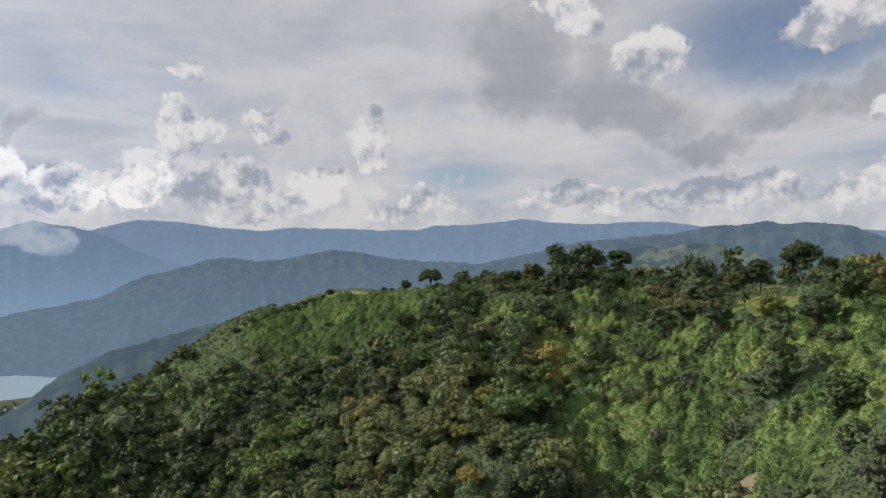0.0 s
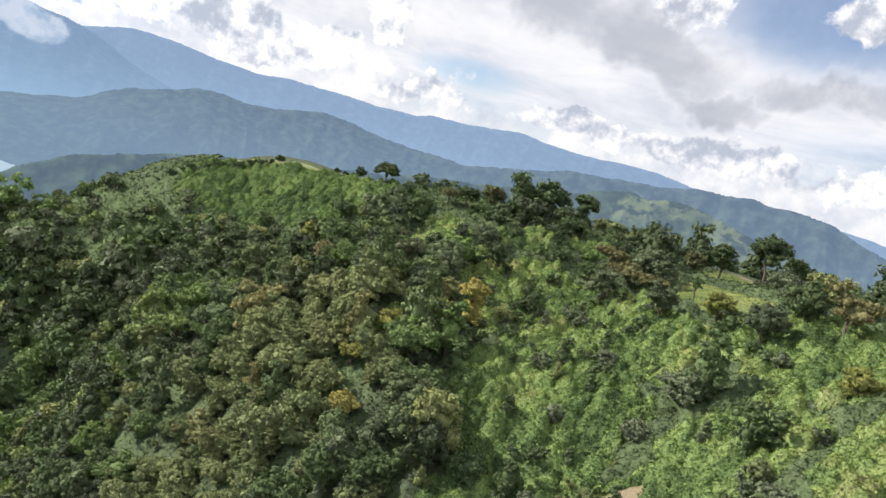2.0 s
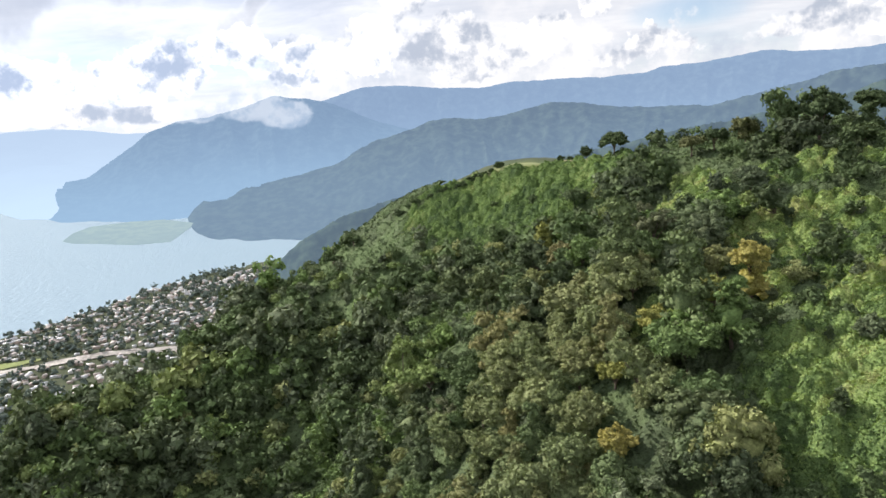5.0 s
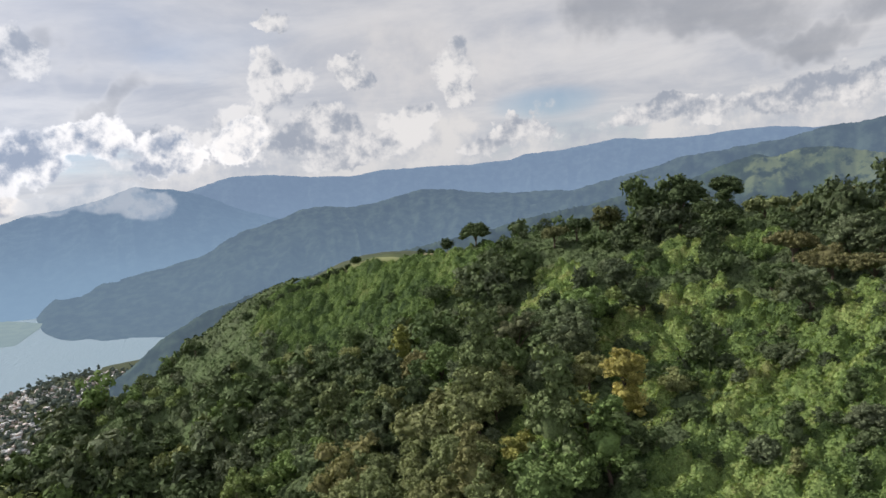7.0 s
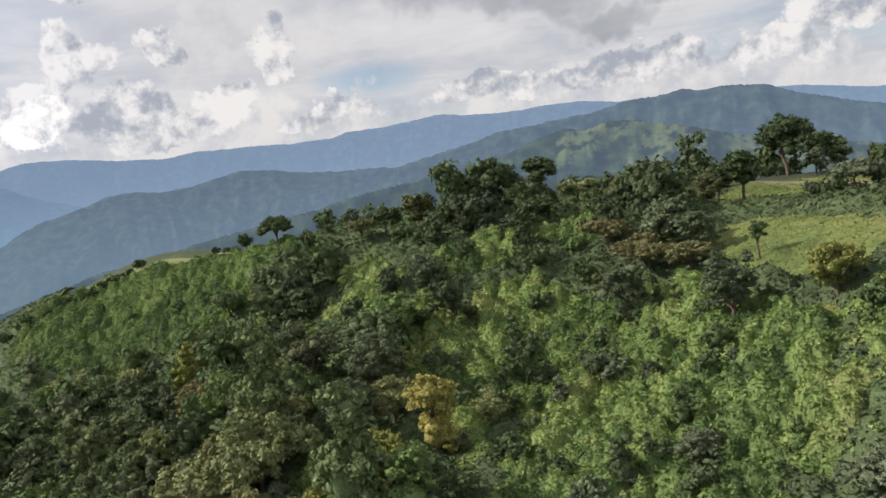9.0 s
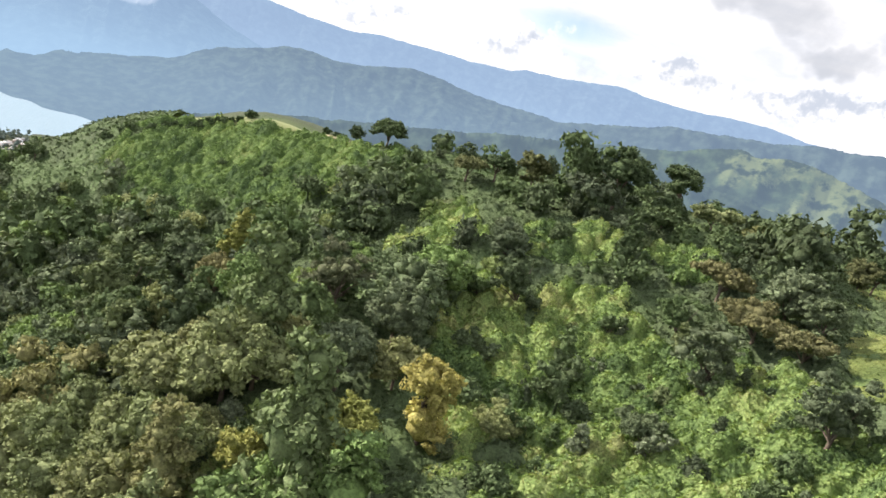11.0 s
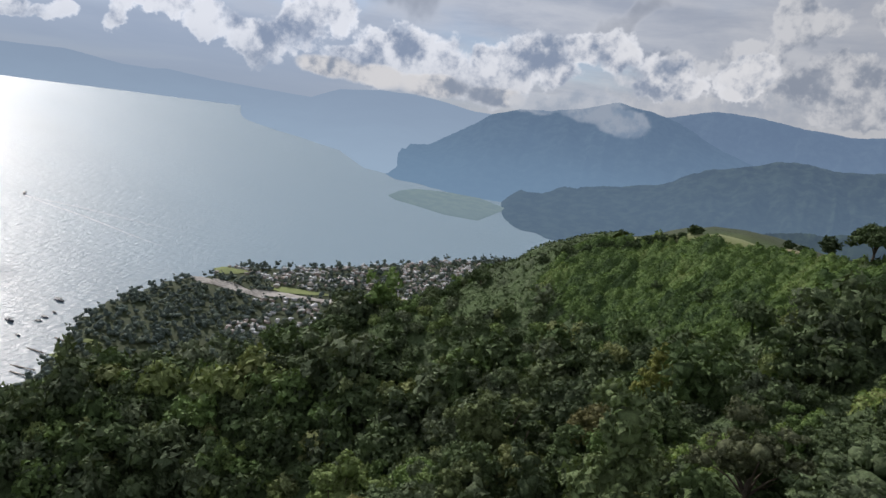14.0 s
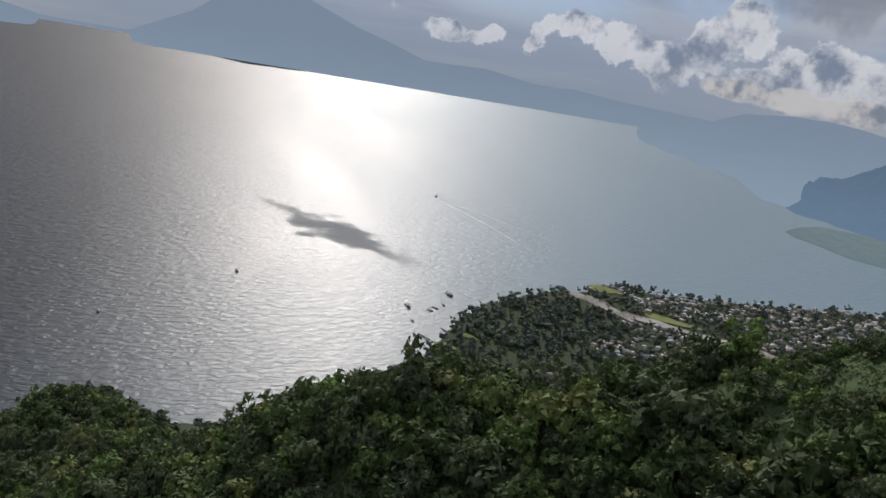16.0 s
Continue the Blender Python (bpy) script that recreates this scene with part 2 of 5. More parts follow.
def foliage(name, stops, thin=0.06, own=1.0, leaf_vary=0.27):
    """Leaves: each tree takes its tone from stops, each leaf its own shade."""
    m, n = material(name)
    tint = n.add("ShaderNodeAttribute")
    tint.attribute_name = "tint"
    rnd = n.add("ShaderNodeObjectInfo").outputs["Random"]
    pick = n.math("FRACT", n.math("ADD", tint.outputs["Fac"], n.math("MULTIPLY", rnd, own)))
    ramp = n.add("ShaderNodeValToRGB", (0, pick))
    el = ramp.color_ramp.elements
    el.remove(el[1])
    for i, (pos, col) in enumerate(stops):
        e = el.new(pos) if i else el[0]
        e.position, e.color = pos, (*(min(1, v * FOLIAGE_GAIN * k) for v, k in zip(col, (1.02, 1.0, 1.0))), 1)
    leaf = n.add("ShaderNodeNewGeometry").outputs["Random Per Island"]
    shade = n.math("ADD", n.math("MULTIPLY", leaf, 2 * leaf_vary), 1 - leaf_vary)
    col = n.mix(1.0, ramp.outputs[0], n.add("ShaderNodeCombineXYZ", (0, shade), (1, shade), (2, shade)).outputs[0], "MULTIPLY")
    at = n.add("ShaderNodeTexCoord").outputs["Object"]
    fleck = n.math("MULTIPLY_ADD", n.ramp(n.noise(at, 3.2, 4, 0.7), 0.32, 0.68), 0.6, 0.70)
    col = n.mix(1.0, col, n.add("ShaderNodeCombineXYZ", (0, fleck), (1, fleck), (2, fleck)).outputs[0], "MULTIPLY")
    a = n.add("ShaderNodeBsdfPrincipled", ("Base Color", col), ("Roughness", 0.8), ("Specular IOR Level", 0.12))
    relief = n.add("ShaderNodeBump", ("Height", n.noise(at, 5.5, 4, 0.75)), ("Strength", 0.9), ("Distance", 0.25))
    n.tree.links.new(relief.outputs[0], a.inputs["Normal"])
    b = n.add("ShaderNodeBsdfTranslucent", (0, n.mix(1.0, col, (1.15, 1.2, 0.5), "MULTIPLY")))
    mixed = n.add("ShaderNodeMixShader", (0, thin), (1, a.outputs[0]), (2, b.outputs[0]))
    n.out("ShaderNodeOutputMaterial", mixed.outputs[0])
    return m


LEAF_TONES = [(0.0, (0.050, 0.066, 0.038)), (0.2, (0.068, 0.095, 0.044)), (0.38, (0.080, 0.120, 0.048)), (0.52, (0.120, 0.145, 0.088)),
                                   (0.66, (0.078, 0.108, 0.050)), (0.80, (0.125, 0.190, 0.062)), (0.90, (0.185, 0.205, 0.085)), (0.96, (0.090, 0.120, 0.055)), (1.0, (0.105, 0.118, 0.065))]
FOREST = foliage("tree_leaves", LEAF_TONES)
WOODS = foliage("forest_leaves", LEAF_TONES, own=0.0)
SCRUB = foliage("scrub_leaves", [(0.0, (0.048, 0.082, 0.032)), (0.35, (0.095, 0.150, 0.048)), (0.7, (0.130, 0.195, 0.062)), (1.0, (0.165, 0.205, 0.075))], 0.15, 0.0)
# pale bluish leaf tones: the haze over the town painted in
HAZED_SHORE_LEAVES = foliage("shore_leaves", [(0.0, (0.080, 0.105, 0.095)), (0.6, (0.105, 0.135, 0.118)), (1.0, (0.135, 0.165, 0.125))], own=0.0)
DARK = foliage("dark_leaves", [(0.0, (0.044, 0.066, 0.032)), (1.0, (0.066, 0.094, 0.040))])
OLIVE = foliage("olive_leaves", [(0.0, (0.135, 0.168, 0.078)), (0.4, (0.175, 0.200, 0.090)), (0.7, (0.100, 0.140, 0.062)), (0.9, (0.200, 0.196, 0.086)), (1.0, (0.125, 0.156, 0.072))])
YELLOW = foliage("yellow_blossom", [(0.0, (0.265, 0.245, 0.080)), (0.5, (0.345, 0.320, 0.110)), (1.0, (0.285, 0.265, 0.095))], 0.15)
GREY_GREEN = foliage("grey_green_leaves", [(0.0, (0.076, 0.100, 0.056)), (1.0, (0.098, 0.124, 0.068))])
OLIVE_DARK = foliage("olive_brown_leaves", [(0.0, (0.090, 0.100, 0.045)), (1.0, (0.120, 0.132, 0.055))])
GRASS = foliage("meadow_grass", [(0.0, (0.090, 0.125, 0.042)), (0.4, (0.150, 0.190, 0.062)), (0.8, (0.200, 0.225, 0.080)), (1.0, (0.235, 0.225, 0.100))], 0.2, 0.0)
YELLOW_GREEN = foliage("yellow_green_leaves", [(0.0, (0.17, 0.19, 0.055)), (1.0, (0.21, 0.215, 0.065))])
BROWN = foliage("brown_leaves", [(0.0, (0.115, 0.118, 0.056)), (1.0, (0.142, 0.138, 0.062))])
VINE = foliage("vine_leaves", [(0.0, (0.050, 0.082, 0.033)), (0.25, (0.098, 0.154, 0.054)), (0.55, (0.164, 0.234, 0.080)), (0.8, (0.212, 0.275, 0.098)), (1.0, (0.205, 0.225, 0.094))], 0.2, 0.0)
BARK = plain("bark", (0.13, 0.10, 0.075), 0.9, 0.4, 1.5, 0.4)


def ground_material():
    m, n = material("hill_ground")
    at = n.add("ShaderNodeTexCoord").outputs["Object"]
    a = n.noise(at, 0.05, 4)
    b = n.noise(at, 0.9, 5, 0.65)
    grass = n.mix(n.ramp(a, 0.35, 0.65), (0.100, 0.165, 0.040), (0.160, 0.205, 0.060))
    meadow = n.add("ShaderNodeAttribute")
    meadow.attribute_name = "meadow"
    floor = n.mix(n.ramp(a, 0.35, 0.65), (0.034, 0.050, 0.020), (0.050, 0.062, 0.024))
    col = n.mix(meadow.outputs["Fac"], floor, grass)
    bare = n.add("ShaderNodeAttribute")
    bare.attribute_name = "bare"
    col = n.mix(n.ramp(n.math("ADD", bare.outputs["Fac"], n.math("MULTIPLY", n.math("SUBTRACT", b, 0.5), 0.8)), 0.35, 0.65), col, (0.25, 0.20, 0.125))
    col = n.mix(n.ramp(b, 0.50, 0.80, 0.0, 0.6), col, (0.040, 0.060, 0.022))
    col = n.mix(n.ramp(n.noise(at, 3.5, 4, 0.7), 0.42, 0.68, 0.0, 0.5), col, (0.060, 0.090, 0.028))
    s = n.add("ShaderNodeBsdfPrincipled", ("Base Color", col), ("Roughness", 0.95))
    bump = n.add("ShaderNodeBump", ("Height", b), ("Strength", 0.6), ("Distance", 0.4))
    n.tree.links.new(bump.outputs[0], s.inputs["Normal"])
    n.out("ShaderNodeOutputMaterial", s.outputs[0])
    return m


def water_material():
    m, n = material("lake_water")
    at = n.add("ShaderNodeTexCoord").outputs["Object"]
    waves = n.noise(n.add("ShaderNodeMapping", ("Vector", at), ("Rotation", (0, 0, 0.5)), ("Scale", (0.13, 0.050, 0.09))).outputs[0], 1.0, 4, 0.62, 0.6)
    slick = n.noise(n.add("ShaderNodeMapping", ("Vector", at), ("Rotation", (0, 0, 0.35)), ("Scale", (0.0010, 0.0032, 0.001))).outputs[0], 1.0, 4, 0.5, 0.5)
    # cloud shade painted into the colour on the left; paler in the bay
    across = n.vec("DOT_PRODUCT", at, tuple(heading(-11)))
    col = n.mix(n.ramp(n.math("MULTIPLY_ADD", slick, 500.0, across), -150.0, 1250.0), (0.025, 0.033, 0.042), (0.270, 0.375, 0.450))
    # a dark cloud patch off the town, painted in and made rougher
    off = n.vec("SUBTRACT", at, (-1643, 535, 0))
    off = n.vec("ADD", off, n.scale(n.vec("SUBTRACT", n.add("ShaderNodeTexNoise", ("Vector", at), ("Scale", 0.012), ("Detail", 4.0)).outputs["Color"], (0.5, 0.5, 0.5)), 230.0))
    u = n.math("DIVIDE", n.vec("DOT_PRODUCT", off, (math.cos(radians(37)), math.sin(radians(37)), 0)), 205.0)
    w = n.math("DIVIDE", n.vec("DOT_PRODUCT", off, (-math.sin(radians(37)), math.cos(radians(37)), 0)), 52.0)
    cloud_patch = n.ramp(n.math("ADD", n.math("MULTIPLY", u, u), n.math("MULTIPLY", w, w)), 1.9, 0.0)
    rough = n.math("SUBTRACT", n.math("ADD", n.ramp(slick, 0.3, 0.7, 0.395, 0.425), n.ramp(n.vec("DISTANCE", at, tuple(C)), 1000.0, 3600.0, 0.0, 0.09)), n.math("MULTIPLY", cloud_patch, -0.28))
    col = n.mix(n.math("MULTIPLY", cloud_patch, 0.45), col, (0.070, 0.085, 0.105))
    s = n.add("ShaderNodeBsdfPrincipled", ("Base Color", col), ("Roughness", rough), ("IOR", 1.40))
    bump = n.add("ShaderNodeBump", ("Height", waves), ("Strength", n.ramp(slick, 0.35, 0.6, 0.8, 1.0)), ("Distance", 2.3))
    n.tree.links.new(bump.outputs[0], s.inputs["Normal"])
    n.out("ShaderNodeOutputMaterial", s.outputs[0])
    return m


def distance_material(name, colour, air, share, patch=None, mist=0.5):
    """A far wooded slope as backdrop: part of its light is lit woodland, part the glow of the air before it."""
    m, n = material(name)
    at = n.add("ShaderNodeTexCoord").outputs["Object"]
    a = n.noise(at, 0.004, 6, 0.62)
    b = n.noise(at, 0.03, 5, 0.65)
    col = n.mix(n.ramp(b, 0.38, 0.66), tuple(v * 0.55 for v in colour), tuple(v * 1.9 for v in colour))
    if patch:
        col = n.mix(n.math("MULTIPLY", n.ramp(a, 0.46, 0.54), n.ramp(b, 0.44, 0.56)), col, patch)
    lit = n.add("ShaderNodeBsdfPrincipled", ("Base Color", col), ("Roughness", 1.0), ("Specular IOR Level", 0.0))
    # haze put in as emission, thickest low over the water
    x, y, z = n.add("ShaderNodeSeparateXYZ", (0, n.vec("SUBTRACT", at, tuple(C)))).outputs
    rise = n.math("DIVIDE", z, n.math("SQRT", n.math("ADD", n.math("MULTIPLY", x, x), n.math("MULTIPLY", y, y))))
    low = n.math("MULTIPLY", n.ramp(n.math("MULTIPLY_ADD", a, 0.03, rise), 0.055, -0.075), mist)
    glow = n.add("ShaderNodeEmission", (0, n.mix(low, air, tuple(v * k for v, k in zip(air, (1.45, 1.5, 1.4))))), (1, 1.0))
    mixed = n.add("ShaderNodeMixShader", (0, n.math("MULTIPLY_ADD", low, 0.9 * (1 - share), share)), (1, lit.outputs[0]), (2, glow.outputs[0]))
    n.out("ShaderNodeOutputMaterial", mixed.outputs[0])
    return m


GROUND = ground_material()
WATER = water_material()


# ---- shape of the land ----
# heights of the hill at the crossings of these lines
LINES_X = np.array([-420, -290, -200, -145, -95, -48, 0, 45, 90, 150, 260.0])
LINES_Y = np.array([-60, 60, 125, 165, 205, 250, 300, 350, 440.0])
HEIGHTS = np.array([[-355, -318, -284, -250, -210, -174, -139, -100, -61, -39, -17],
                    [-233, -226, -222, -197, -168, -136, -97, -62, -33, -18, -7],
                    [-201, -179, -175, -167, -149, -113, -64, -41, -14, -8, -5],
                    [-224, -168, -139, -149, -132, -89, -42, -29, -9, -5, -4],
                    [-263, -163, -106, -115, -120, -64, -29, -25, -10, -7, -2],
                    [-294, -176, -96, -87, -91, -59, -26, -12, -12, -11, -4],
                    [-315, -197, -114, -66, -40, -21, -11, -9, -9, -10, -12],
                    [-325, -208, -122, -78, -40, -20, -28, -28, -23, -23, -31],
                    [-330, -236, -167, -133, -117, -104, -96, -78, -67, -70, -81]], float)

# rises and hollows on it: centre, spread, height
SWELLS = [(-90, 320, 14, 3.2), (-100, 290, 14, -3.6), (-50, 290, 14, -3.4), (-180, 230, 14, 4.3), (-70, 200, 14, -4.1), (-40, 220, 14, 3.4), (-80, 260, 14, 2.8), (-40, 320, 14, 2.8), (-50, 290, 14, -2.2), (70, 110, 14, 2.6), (-70, 200, 14, -2.7), (-90, 320, 14, 1.6)]


def spread(lines, x):
    """Weights of the lines at x, by a cubic through them."""
    n = len(lines)
    x = np.clip(x, lines[0], lines[-1])
    i = np.clip(np.searchsorted(lines, x, side="right") - 1, 0, n - 2)
    h = (lines[i + 1] - lines[i])[:, None]
    t = (x - lines[i])[:, None] / h
    slope = np.zeros((n, n))
    for k in range(n):
        a, b = max(k - 1, 0), min(k + 1, n - 1)
        slope[k, b] += 1 / (lines[b] - lines[a])
        slope[k, a] -= 1 / (lines[b] - lines[a])
    one = np.eye(n)
    return ((2 * t**3 - 3 * t**2 + 1) * one[i] + (t**3 - 2 * t**2 + t) * h * slope[i]
            + (3 * t**2 - 2 * t**3) * one[i + 1] + (t**3 - t**2) * h * slope[i + 1])


def wobble(x, y, size, seed):
    """Smooth uneven relief between -1 and 1."""
    s = 0
    for k in range(1, 5):
        a = seed * 1.7 + k * 2.4
        s = s + np.sin((x * math.cos(a) + y * math.sin(a)) * 6.28 / size * (0.7 + 0.23 * k) + seed * k + 1.3 * np.sin((y * math.cos(a) - x * math.sin(a)) * 4.1 / size + k)) / 4
    return s


def grain(x, y, seed=0):
    """Value noise on a unit lattice, between 0 and 1."""
    xi, yi = np.floor(x), np.floor(y)
    fx, fy = x - xi, y - yi
    fx, fy = fx * fx * (3 - 2 * fx), fy * fy * (3 - 2 * fy)

    def corner(a, b):
        h = np.sin(a * 127.1 + b * 311.7 + seed * 74.7) * 43758.5453
        return h - np.floor(h)

    return ((corner(xi, yi) * (1 - fx) + corner(xi + 1, yi) * fx) * (1 - fy) + (corner(xi, yi + 1) * (1 - fx) + corner(xi + 1, yi + 1) * fx) * fy)


def fractal(x, y, seed=0, octaves=5, rough=0.5):
    s, w, total = 0, 1.0, 0
    for k in range(octaves):
        s, total = s + w * grain(x * 2**k, y * 2**k, seed + k), total + w
        w *= rough
    return s / total - 0.5


COAST = np.array([(0, 2900), (25, 2950), (31, 2835), (37, 2660), (40, 2534), (43, 2375), (47, 2239), (51, 2141), (54.3, 2096), (55.9, 2069), (57, 1950),
                  (59, 1912), (63, 1682), (65.2, 1531), (65.8, 1413), (66.6, 1326), (67.5, 1247), (69.4, 1175), (71.3, 1102), (73, 1069), (75, 1017),
                  (80, 930), (90, 850), (110, 800), (140, 900), (180, 1200)], float)


def land(x, y):
    """The height of the ground at a place."""
    x, y = np.asarray(x, float).ravel(), np.asarray(y, float).ravel()
    xc, yc = np.clip(x, LINES_X[0], LINES_X[-1]), np.clip(y, LINES_Y[0], LINES_Y[-1])
    z = ((spread(LINES_Y, yc) @ HEIGHTS) * spread(LINES_X, xc)).sum(1)
    for cx, cy, wide, high in SWELLS:
        z = z + high * np.exp(-((x - cx) ** 2 + (y - cy) ** 2) / (2 * wide**2))
    z = z + 0.5 * wobble(x, y, 31.0, 1.0) + 0.4 * wobble(x, y, 11.0, 2.0)
    beyond = np.hypot(x - xc, y - yc)
    r = np.hypot(x - C.x, y - C.y)
    az = np.degrees(np.arctan2(-(x - C.x), y - C.y))
    east = np.clip((x - 150) / 200, 0, 1)
    z = z - beyond * (0.52 - 0.45 * east) + 12 * wobble(x, y, 260.0, 3.0) * np.clip(beyond / 150, 0, 1)
    low = np.where(az > 30, LAKE + 5, np.where(az > 5, LAKE + 5 + (30 - az) * 8, LAKE + 205)).astype(float)
    low = np.where(az < -100, LAKE + 205, low) + 2 * wobble(x, y, 300.0, 5.0)
    k = 30.0
    z = np.where(z - low > 200, z, low + k * np.log1p(np.exp(np.clip((z - low) / k, -30, 30))))
    z = np.where(r > 3300, z - 60, z)
    shore = np.interp(az, COAST[:, 0], COAST[:, 1]) + 9 * wobble(x, y, 60.0, 4.0)
    wet = (az > 0) & (r > shore)
    z = np.where(wet, np.minimum(z, LAKE - np.clip((r - shore) * 0.15, 0.5, 25)), z)
    return z


def pulled(r):
    """Past 900 m the land is drawn in towards the viewer, smaller in the same measure, so that all of it stays within reach."""
    tilt = -LAKE / 4000
    return np.where(r < 900, r, (-LAKE + tilt * 900) / (-LAKE / np.maximum(r, 900) + tilt))


def laid(x, y, z):
    x, y, z = (np.asarray(v, float) for v in (x, y, z))
    r = np.maximum(np.hypot(x - C.x, y - C.y), 1e-6)
    s = pulled(r) / r
    return np.stack([C.x + (x - C.x) * s, C.y + (y - C.y) * s, z * s], -1)


def sheet(name, places, rows, cols, mat, closed=False, smooth=True):
    """A mesh over a grid of places."""
    faces = []
    for i in range(rows - 1):
        for j in range(cols if closed else cols - 1):
            k = (j + 1) % cols
            faces.append((i * cols + j, i * cols + k, (i + 1) * cols + k, (i + 1) * cols + j))
    me = bpy.data.meshes.new(name)
    me.from_pydata(places.reshape(-1, 3).tolist(), [], faces)
    me.materials.append(mat)
    if smooth:
        me.polygons.foreach_set("use_smooth", [True] * len(me.polygons))
    return new(name, me)


# open ground: centre, half widths, turn in degrees
VINES = [(40, 152, 20, 30, 0), (82, 150, 16, 24, 0), (46, 198, 13, 32, 8), (60, 186, 11, 26, 0), (30, 205, 8, 24, 5), (3, 217, 5.0, 17, -18), (9, 175, 5, 9, 10), (17, 258, 6, 16, 20), (60, 240, 9, 9, 0), (18, 242, 10, 6, 30), (40, 243, 12, 9, 0), (32, 128, 16, 12, 0), (63, 128, 15, 12, 0), (50, 168, 20, 22, 0), (82, 113, 17, 14, 0)]
DOME = [(-38, 299, 42, 18, -13), (-12, 290, 15, 13, 0), (-20, 281, 20, 10, -10)]
MEADOW = [(84, 200, 13, 34, -8), (118, 266, 28, 15, 12), (97, 240, 10, 16, 0), (105, 147, 13, 18, 0), (44, 126, 17, 7, 8), (52, 176, 9, 5, 20), (66, 172, 9, 8, 0)]
# the pale grass strip along the dome's crest
STRIP = [(-36, 308, 22, 2.4, -15), (-58, 313.5, 10, 1.6, -10)]
# worn earth: the track over the dome, scrapes by the meadow, a dry field
BARE = [(-14, 301.5, 9, 1.6, -30), (-6, 296.5, 4, 2.5, -30), (48, 231, 4, 2, 0), (42, 126, 11, 3.0, 8), (52, 139, 1.8, 5, -10), (130, 274, 16, 3.2, -50), (71, 206, 3.0, 2.0, 0), (73, 184, 2.4, 3.5, 20)]


def within(places, x, y, edge=0.0):
    """How far inside any of the ovals a place lies: above 0 inside."""
    best = np.full(np.shape(x), -9.0)
    for cx, cy, rx, ry, turn in places:
        a = radians(turn)
        u = ((x - cx) * math.cos(a) + (y - cy) * math.sin(a)) / rx
        w = ((y - cy) * math.cos(a) - (x - cx) * math.sin(a)) / ry
        best = np.maximum(best, 1 - np.hypot(u, w))
    return best + edge * fractal(x / 9.0, y / 9.0, 3)


def build_ground():
    az = np.radians(np.arange(0, 360, 0.9))
    r = np.concatenate([np.arange(0, 420, 4.2) + 0.5, 420 * 1.037 ** np.arange(0, 119)])
    x = C.x - np.sin(az)[None] * r[:, None]
    y = C.y + np.cos(az)[None] * r[:, None]
    p = laid(x.ravel(), y.ravel(), land(x, y))
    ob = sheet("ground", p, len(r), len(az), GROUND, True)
    x, y = x.ravel(), y.ravel()
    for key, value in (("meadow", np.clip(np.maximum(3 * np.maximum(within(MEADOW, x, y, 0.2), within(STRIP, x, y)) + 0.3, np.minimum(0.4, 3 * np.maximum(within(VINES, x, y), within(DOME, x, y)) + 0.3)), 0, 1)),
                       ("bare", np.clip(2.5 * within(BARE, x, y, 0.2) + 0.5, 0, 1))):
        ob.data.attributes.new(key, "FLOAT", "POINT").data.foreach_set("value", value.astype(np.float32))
    tagged(ob, "green grassy hillside falling to a lake shore", "ground", kind="structure")


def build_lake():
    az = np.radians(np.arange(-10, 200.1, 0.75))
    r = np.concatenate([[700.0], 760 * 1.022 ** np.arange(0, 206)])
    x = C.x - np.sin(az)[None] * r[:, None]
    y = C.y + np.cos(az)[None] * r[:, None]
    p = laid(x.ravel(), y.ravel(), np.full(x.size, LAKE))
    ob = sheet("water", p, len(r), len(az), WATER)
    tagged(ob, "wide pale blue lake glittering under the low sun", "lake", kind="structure")


